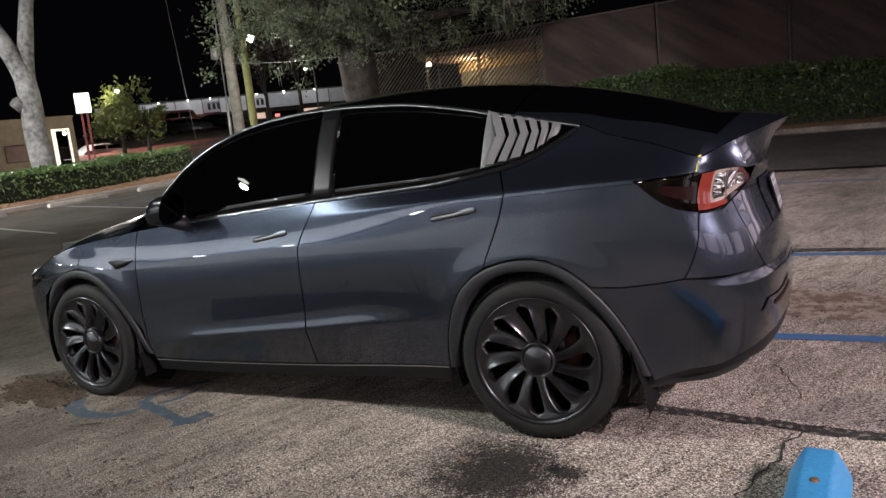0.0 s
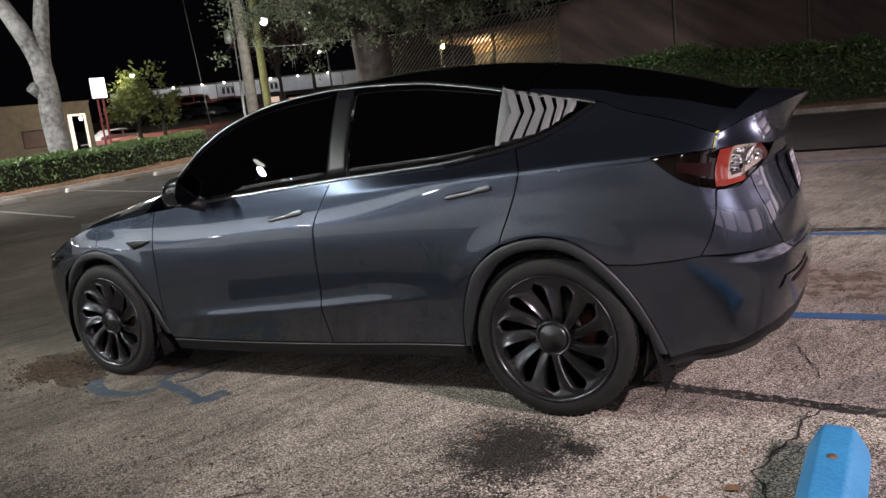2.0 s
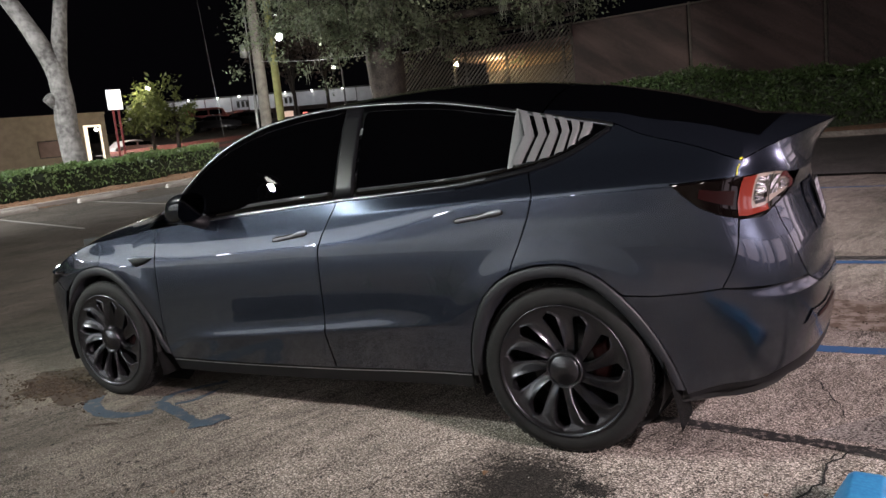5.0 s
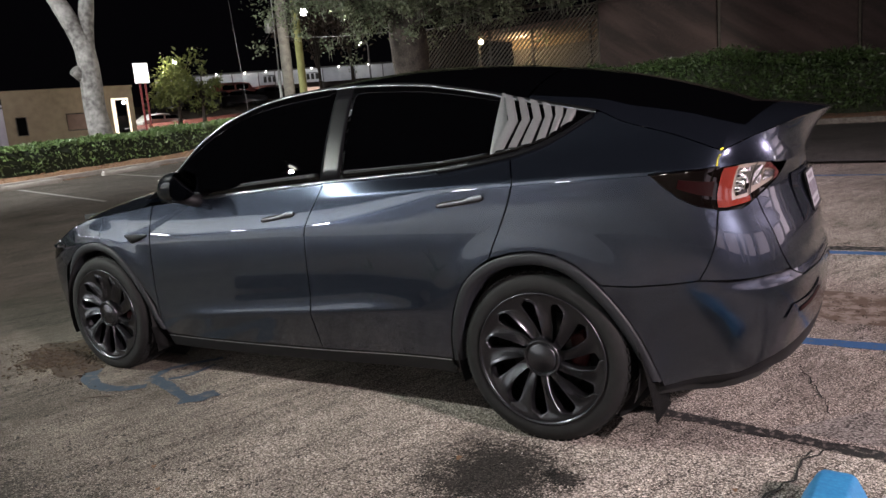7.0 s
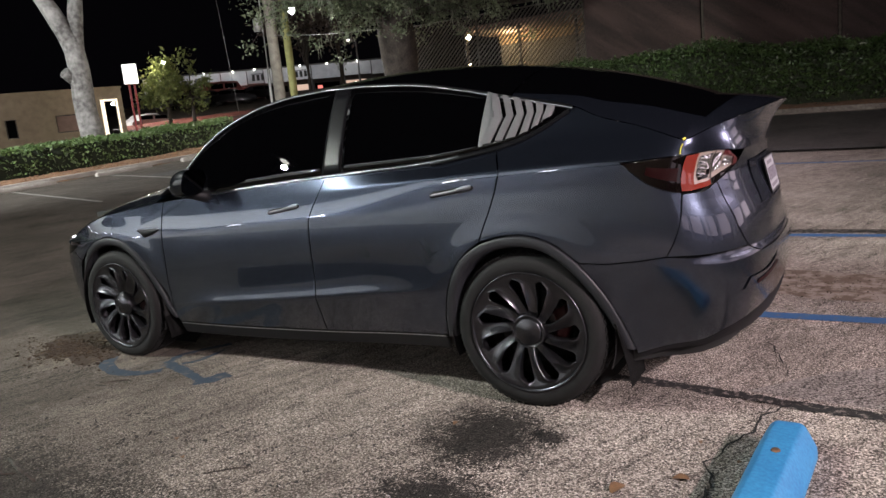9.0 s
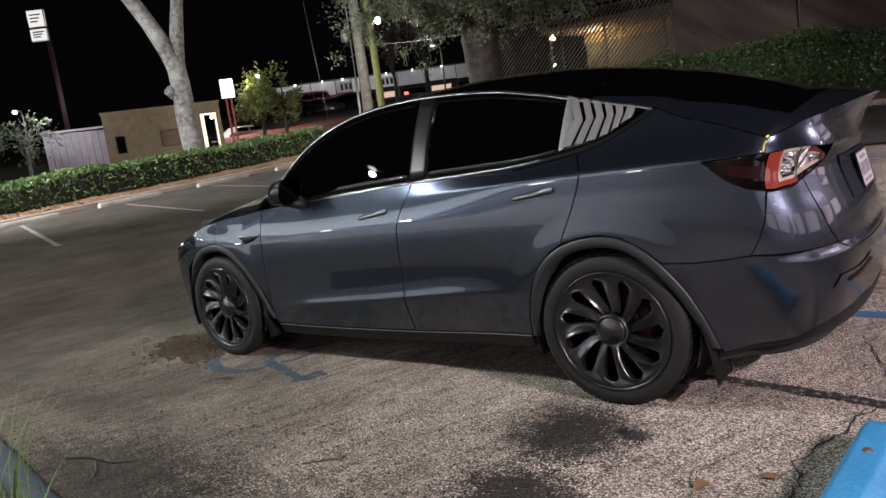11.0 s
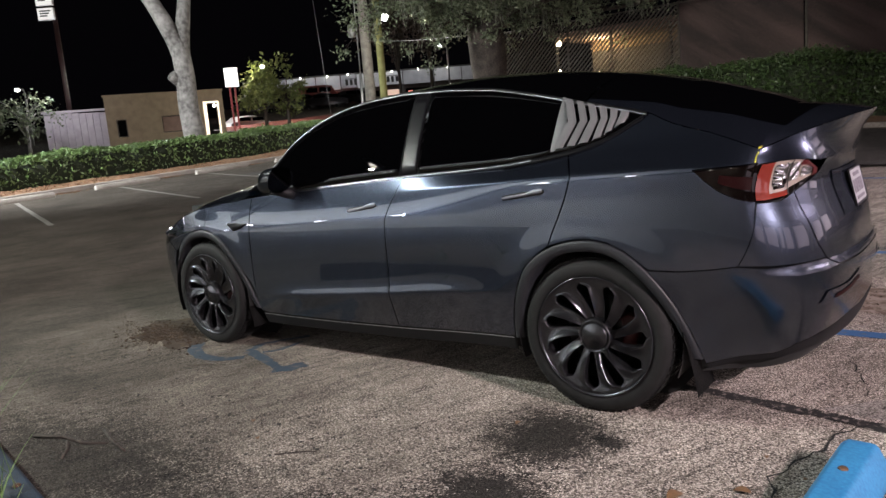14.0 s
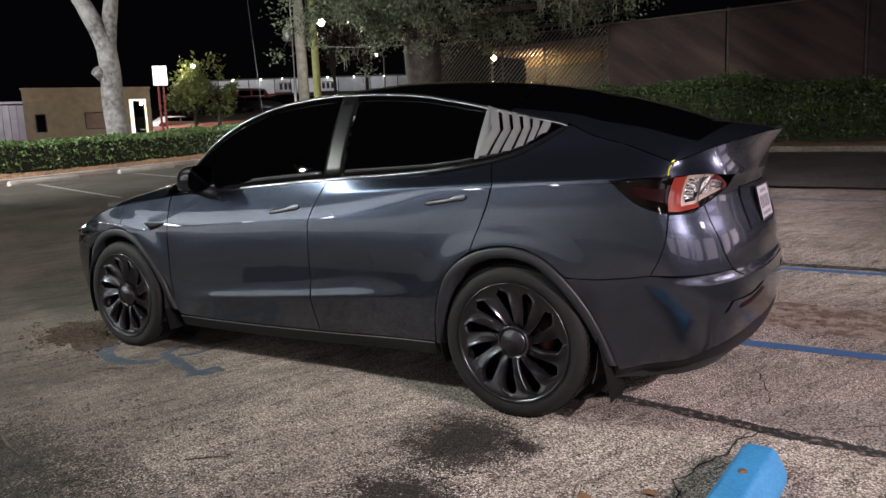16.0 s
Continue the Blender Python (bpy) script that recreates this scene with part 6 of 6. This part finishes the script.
def cobra_lamp(x, y, top, arm, label, mat=GALV, head=.14):
    """A street lamp with a bent arm and a glowing head."""
    z = rise(x, y)
    p = empty("street_lamp", (x, y, z))
    ax, ay = x + arm[0], y + arm[1]
    bm = bmesh.new()
    tube(bm, [(x, y, z - .1), (x, y, top - .3), (x + arm[0] * .2, y + arm[1] * .2, top), (ax, ay, top + .08)], [.09, .06, .05, .035], 10)
    part("pole", bm, mat, p)
    bm = bmesh.new()
    box(bm, (ax - .3, ay - .14, top + .02), (ax + .12, ay + .14, top + .16), .04)
    part("lamp_head", bm, mat, p)
    bm = bmesh.new()
    bmesh.ops.create_uvsphere(bm, u_segments=12, v_segments=8, radius=head, matrix=Matrix.Translation((ax - .05, ay, top)))
    part("bulb", bm, LAMP_LIGHT, p, "glowing white lamp")
    return tagged(p, label, "street lamp", "street lamps")


cobra_lamp(-35.0, 46.3, 8.15, (-.6, -.2), "tall street lamp glowing far across the road", head=.16)
cobra_lamp(-53.2, 20.6, 6.55, (-.3, -.3), "street lamp glowing by the road", head=.16)
cobra_lamp(-43.5, 17.6, 3.35, (-.3, -.2), "low street lamp glowing by the pale building", head=.10)
cobra_lamp(-47.0, 30.0, 6.9, (-.3, .0), "small street lamp above the roof", head=.12)
# the lot's own lamp, seen mirrored in the car's windows
lot_lamp = cobra_lamp(-10.50, -6.00, 7.9, (.7, .35), "tall parking lot lamp with a bright white head", CLAD, .08)
# added out of view, as the fitting for the light on the hedge
cobra_lamp(-21.2, -3.8, 9.2, (.7, .3), "tall parking lot lamp with a bright white head", CLAD, .10)
# power lines
for a, b in (((-22.46, 22.55, 5.75), (-13.0, 18.9, 4.62)), ((-26.7, 24.0, 2.6), (-27.4, 24.0, 11.5))):
    bm = bmesh.new()
    pts = [Vector(a).lerp(Vector(b), k / 12) - Vector((0, 0, .12 * math.sin(math.pi * k / 12) if abs(a[2] - b[2]) < 5 else 0)) for k in range(13)]
    tube(bm, pts, .011, 5)
    tagged(part("cable", bm, GALV), "thin dark overhead power cable", "cable")


# ---- across the street ----
face = Matrix.Translation((-38.8, 18.3, 1.0)) @ Matrix.Rotation(math.atan2(5.42, 3.51), 4, "Z")
shop = empty("building", (-38.8, 18.3, 1.0))


def shop_part(name, lo, hi, mat, label="", parent=None, bevel=0.0):
    bm = bmesh.new()
    box(bm, lo, hi, bevel, face)
    return part(name, bm, mat, parent or shop, label, shade=False)


# face runs along local x, the street is at local -y
for lo, hi in (((0, 0, 0), (.5, .25, 3.7)), ((.5, 0, 0), (1.05, .25, 1.4)), ((.5, 0, 2.4), (1.05, .25, 3.7)), ((1.05, 0, 0), (2.95, .25, 3.7)), ((2.95, 0, 0), (4.15, .25, 1.5)), ((2.95, 0, 2.45), (4.15, .25, 3.7)), ((4.15, 0, 0), (5.3, .25, 3.7)), ((5.3, 0, 3.12), (6.2, .25, 3.7)), ((6.2, 0, 0), (6.45, .25, 3.7))):
    shop_part("wall", lo, hi, TAN)
shop_part("wall", (0, .25, 0), (.25, 8, 3.65), TAN)
shop_part("wall", (6.2, .25, 0), (6.45, 8, 3.65), TAN)
shop_part("roof", (.1, .1, 3.55), (6.35, 8, 3.68), TAN)
shop_part("parapet_cap", (-.06, -.06, 3.70), (6.51, .31, 3.80), TAN)
shop_part("band", (0, -.04, 3.05), (5.2, .0, 3.12), TAN)
w = shop_part("window", (.55, .14, 1.45), (1.0, .17, 2.35), GLASS, "dark window")
shop_part("window_frame", (.5, .08, 1.4), (.56, .16, 2.4), OAKBARK, "", w)
shop_part("window_frame", (.99, .08, 1.4), (1.05, .16, 2.4), OAKBARK, "", w)
w = shop_part("window", (2.98, .14, 1.52), (4.12, .17, 2.43), REDBOARD, "boarded brown window")
shop_part("window_frame", (2.95, .06, 2.39), (4.15, .16, 2.45), OAKBARK, "", w)
shop_part("window_frame", (2.95, .06, 1.50), (4.15, .16, 1.56), OAKBARK, "", w)
d = shop_part("door", (5.48, .22, 1.1), (6.05, .25, 2.98), GLASS, "dark glass door in a lit white frame")
# the frame is no lamp; its glow stands for light falling on it
for lo, hi in (((5.3, .02, 1.0), (5.50, .20, 3.12)), ((6.10, .02, 1.0), (6.2, .20, 3.12)), ((5.50, .02, 3.02), (6.10, .20, 3.12)), ((5.3, -.10, 1.0), (6.2, .1, 1.14))):
    shop_part("door_frame", lo, hi, DOOR_GLOW, "door frame with the light on it given as glow", d)
bm = bmesh.new()
bmesh.ops.create_uvsphere(bm, u_segments=10, v_segments=6, radius=.10, matrix=face @ Matrix.Translation((5.95, .12, 2.86)))
part("door_lamp", bm, LAMP_LIGHT, d)
tagged(shop, "low tan stucco building with a lit doorway", "building")
# pale metal siding beyond it
shed2 = empty("building", (-40, 16, 1))
for k in range(9):
    bm = bmesh.new()
    x0 = -3.2 + .355 * k
    box(bm, (x0 + .01, .5 + (.03 if k % 2 else 0), 0), (x0 + .345, .7, 3.05 - .02 * k), 0, face)
    part("siding_panel", bm, PALE, shed2, shade=False)
bm = bmesh.new()
box(bm, (-3.2, .7, 0), (.0, 7, 2.95), 0, face)
part("body", bm, PALE, shed2, shade=False)
bm = bmesh.new()
box(bm, (-3.3, .4, 3.0), (.0, .75, 3.12), 0, face)
part("eave", bm, PALE, shed2, shade=False)
tagged(shed2, "low building with pale lilac metal siding", "building")

# pylon sign with a white lit box
sx, sy = -32.55, 22.4
sign = empty("pylon_sign", (sx, sy, rise(sx, sy)))
turn = Matrix.Translation((sx, sy, 0)) @ Matrix.Rotation(math.atan2(5.42, 3.51), 4, "Z")
for dx in (-.13, .13):
    bm = bmesh.new()
    box(bm, (dx - .05, -.06, rise(sx, sy) - .1), (dx + .05, .06, 4.70), .01, turn)
    part("post", bm, REDPAINT, sign, "red painted steel post", shade=False)
bm = bmesh.new()
box(bm, (-.36, -.16, 4.62), (.36, .16, 5.66), .02, turn)
bx = part("sign_box", bm, WHITEPAINT, sign, "white sign cabinet", shade=False)
bm = bmesh.new()
box(bm, (-.34, -.175, 4.65), (.34, -.162, 5.63), .0, turn)
part("sign_face", bm, SIGN_LIGHT, bx, "blank white lit face", shade=False)
tagged(sign, "white lit sign box on red posts", "sign")
# tall sign further left
bx_, by_ = -41.45, 17.65
tall = empty("pylon_sign", (bx_, by_, rise(bx_, by_)))
turn = Matrix.Translation((bx_ - .15, by_ - .35, 0)) @ Matrix.Rotation(math.atan2(5.42, 3.51) - .25, 4, "Z")
bm = bmesh.new()
tube(bm, [(bx_, by_, rise(bx_, by_) - .1), (bx_, by_, 10.2)], .14, 10)
part("post", bm, MAROON, tall, "dark red steel post")
for z0, z1 in ((10.02, 10.95), (9.25, 9.92)):
    bm = bmesh.new()
    box(bm, (-.45, -.14, z0), (.45, .14, z1), .02, turn)
    c = part("sign_box", bm, WHITEPAINT, tall, "sign cabinet", shade=False)
    bm = bmesh.new()
    box(bm, (-.42, -.155, z0 + .03), (.42, -.142, z1 - .03), 0, turn)
    part("sign_face", bm, SIGN_DIM, c, "lit white face", shade=False)
    for k in range(3):
        bm = bmesh.new()
        zz = z0 + (z1 - z0) * (.28 + .2 * k)
        box(bm, (-.3, -.162, zz), (.1 + .1 * k, -.156, zz + .07), 0, turn)
        part("sign_bar", bm, DARKGRIT, c, shade=False)
tagged(tall, "tall pylon sign with two lit white panels", "sign")

# red-lit pavement, van and car across the road
laid("pavement", [(-45, 25.5), (-33.0, 27.5), (-28, 34), (-40, 40), (-52, 34)], PINK_PAVE, "pavement with red shop light put into its colour", "pavement", .01)
laid("road", [(-60, 4), (-27.5, 4), (-27.5, 25.0), (-60, 22)], DARKASPHALT, "dark asphalt street beyond the hedge", "road", .008)


def vehicle(place, turn, size, mat, profile, label, category):
    """A simple car: a body from a side profile, glass band, wheels and lamps."""
    l, wd, h = size
    x, y = place
    v = empty(category, (x, y, rise(x, y)))
    m = Matrix.Translation((x, y, rise(x, y) + .02)) @ Matrix.Rotation(turn, 4, "Z")
    bm = bmesh.new()
    rows = []
    for s in (-1, -.86, .86, 1):
        k = .94 if abs(s) == 1 else 1
        rows.append([m @ Vector((px * l * (.985 if abs(s) == 1 else 1), s * wd / 2 * (1 - .16 * max(0, pz - .55) / .45), .28 + pz * (h - .28) * k)) for px, pz in profile])
    vs = grid(bm, rows)
    bm.faces.new(vs[0])
    bm.faces.new(vs[-1][::-1])
    body = part("body", bm, mat, v)
    for s in (-1, 1):
        for x0, x1 in ((-.30, -.04), (0.0, .26)):
            bm = bmesh.new()
            box(bm, (x0 * l, s * wd * .47 - .02, h * .62), (x1 * l, s * wd * .47 + .02, h * .88), .01, m)
            part("window", bm, GLASS, v, shade=False)
        for px in (-.31, .31):
            bm = bmesh.new()
            lathe(bm, [(.0, -.10), (.20, -.10), (.22, -.09), (.33, -.09), (.34, 0), (.33, .09), (0, .09)], 20)
            bmesh.ops.transform(bm, matrix=m @ Matrix.Translation((px * l, s * wd * .44, .34)), verts=bm.verts)
            part("wheel", bm, RUBBER, v)
        bm = bmesh.new()
        box(bm, (l * .475, s * wd * .36 - .12, h * .42), (l * .505, s * wd * .36 + .12, h * .50), .01, m)
        part("lamp", bm, SILVER, v, shade=False)
    return tagged(v, label, category)


SEDAN = [(-.5, .05), (-.5, .45), (-.46, .56), (-.34, .62), (-.20, .96), (-.05, 1.0), (.10, .97), (.25, .64), (.44, .52), (.5, .38), (.5, .05)]
VAN = [(-.5, .05), (-.5, .55), (-.48, .96), (-.40, 1.0), (.20, 1.0), (.30, .95), (.36, .60), (.47, .52), (.5, .40), (.5, .05)]
vehicle((-47.15, 34.6), math.atan2(5.42, 3.51) + .6, (4.4, 1.8, 1.45), WHITEPAINT, SEDAN, "white hatchback parked across the road", "car")
vehicle((-60.4, 55.7), math.atan2(5.42, 3.51), (5.0, 1.9, 2.1), VANPAINT, VAN, "pale red van parked by the strip of shops", "van")
for k, (x, y) in enumerate(((-57.5, 44.0), (-53.5, 44.6), (-55.0, 48.2), (-50.5, 47.0), (-51.0, 51.5))):
    vehicle((x, y), math.atan2(5.42, 3.51) + .3 * (k % 3), (4.3, 1.8, 1.45), DARKCAR, SEDAN, "dark car parked before the shops", "car")

# strip of shops with a white lit fascia
strip_m = Matrix.Translation((-69.1, 59.7, 5.0)) @ Matrix.Rotation(math.atan2(14.9, 17.0), 4, "Z")
mall = empty("building", (-69.1, 59.7, 5.0))


def mall_part(name, lo, hi, mat, label="", parent=None):
    bm = bmesh.new()
    box(bm, lo, hi, 0, strip_m)
    return part(name, bm, mat, parent or mall, label, shade=False)


mall_part("back_wall", (-6, 3.0, 0), (26, 3.3, 3.9), DARKWALL)
mall_part("roof", (-6, -.2, 4.05), (26, 9, 4.2), DARKWALL)
x = -6.0
for k, wdt in enumerate((5.4, 3.6, 3.1, 2.0, 3.2, 2.6, 4.0, 3.5, 4.4)):
    f = mall_part("fascia", (x + .06, -.15, 2.35 + (.1 if k % 2 else 0)), (x + wdt - .06, .1, 4.02), FASCIA if k % 3 else FASCIA_B, "white lit fascia panel")
    if k in (1, 3, 5):
        for n in range(3):
            mall_part("letter_bar", (x + .6 + n * .55, -.2, 2.75), (x + .95 + n * .55, -.15, 3.45), DARKGRIT, "", f)
        mall_part("letter_bar", (x + .6, -.2, 3.5), (x + 2.0, -.15, 3.58), DARKGRIT, "", f)
    bm = bmesh.new()
    bmesh.ops.create_uvsphere(bm, u_segments=8, v_segments=6, radius=.09, matrix=strip_m @ Matrix.Translation((x + wdt * .5, -.5, 4.05)))
    part("flood_lamp", bm, LAMP_SMALL, f)
    mall_part("shop_window", (x + .4, 2.9, .3), (x + wdt - .5, 3.0, 2.0), DIM_GLOW if k % 2 else GLASS, "dim shop window")
    mall_part("column", (x - .12, .0, -.4), (x + .12, .24, 2.4), DARKWALL)
    if k in (2, 4, 6):
        mall_part("neon_sign", (x + .7, 2.85, 1.2), (x + 1.3, 2.9, 1.7), REDGLOW, "small red glowing sign")
    x += wdt
tagged(mall, "strip of shops with white lit fascia panels", "building")
lamp("shop_flood", "AREA", tuple(strip_m @ Vector((8, -4.5, 4.6))), 260, (.92, .95, 1), 26, tuple(strip_m @ Vector((8, 0, 3.0))), 1.0)
lamp("red_shop_light", "POINT", tuple(strip_m @ Vector((4, 1.4, 1.6))), 420, (1, .35, .28), .5)
lamp("street_glow", "POINT", (-18.6, 19.6, 5.85), 1100, (1, .96, .88), .05)
lamp("tree_lamp", "POINT", (-34.2, 24.9, 5.8), 180, (1, .93, .72), .1)
bm = bmesh.new()
bmesh.ops.create_uvsphere(bm, u_segments=10, v_segments=6, radius=.13, matrix=Matrix.Translation((-34.6, 26.4, 6.05)))
tagged(part("lamp_globe", bm, LAMP_SMALL), "small glowing lamp among the leaves", "lamp")
# three fills added without fittings: for the hatchback, pavement and roadside trees
lamp("hatchback_fill", "POINT", (-43.5, 30.0, 7.0), 2400, (1, .95, .9), .3)
lamp("pavement_fill", "POINT", (-38, 31, 5.5), 260, (1, .55, .45), .4)
lamp("roadside_fill", "POINT", (-38.5, 15.0, 5.6), 420, (.95, .97, 1), .3)
lamp("sign_spill", "POINT", (-33.8, 20.6, 4.6), 120, (1, .93, .82), .3)

# ---- shops behind the camera, seen only in reflections, and an added reflecting wall ----
front = empty("shopfront", (10.2, -9, 0))


def front_part(name, lo, hi, mat, label=""):
    bm = bmesh.new()
    box(bm, lo, hi)
    return part(name, bm, mat, front, label, shade=False)


front_part("wall", (10.2, -24, 3.0), (10.6, 16, 5.2), WALLPLAIN)
front_part("canopy", (7.3, -24, 3.62), (10.2, 16, 3.85), WALLPLAIN)
# windows and tubes from y = 3 on are added for the tailgate's reflections
for y in (-22, -17, -12, -7, -2, 3, 8, 13):
    front_part("column", (7.4, y - .2, -.2), (7.8, y + .2, 3.62), WALLPLAIN)
    front_part("shop_window", (10.15, y - 1.9, .5), (10.25, y + 1.9, 2.8), SHOPGLOW, "lit shop window")
    front_part("pier", (10.1, y - 2.6, -.2), (10.6, y - 1.95, 3.0), WALLPLAIN)
    front_part("light_strip", (8.5, y - .9, 3.56), (8.7, y + .9, 3.61), TUBE, "white tube light")
tagged(front, "beige shopfront with a lit canopy", "building")
back = empty("building", (-8, -14, 0))


def back_part(name, lo, hi, mat, label="", bevel=0.0):
    bm = bmesh.new()
    box(bm, lo, hi, bevel)
    return part(name, bm, mat, back, label, shade=False)


# unseen reflector; its height sets where the shoulder's reflection turns dark
back_part("wall", (-44, -14.4, -.3), (9, -14, 6.3), WALLPLAIN)
back_part("parapet_cap", (-44, -14.5, 6.3), (9.1, -13.9, 6.45), CONCRETE)
# glowing spots added to put glints along the doors' crease
for k in range(11):
    x = -36 + 4 * k + (.7 if k % 2 else 0)
    back_part("canopy_lamp", (x - .16, -12.6, 3.38), (x + .16, -12.3, 3.46), SPARK, "small white light added for glints on the paint")
back_part("canopy", (-44, -14, 3.46), (9, -12.1, 3.6), DARKWALL)
tagged(back, "plain beige wall added out of view as a reflector for the car", "building")
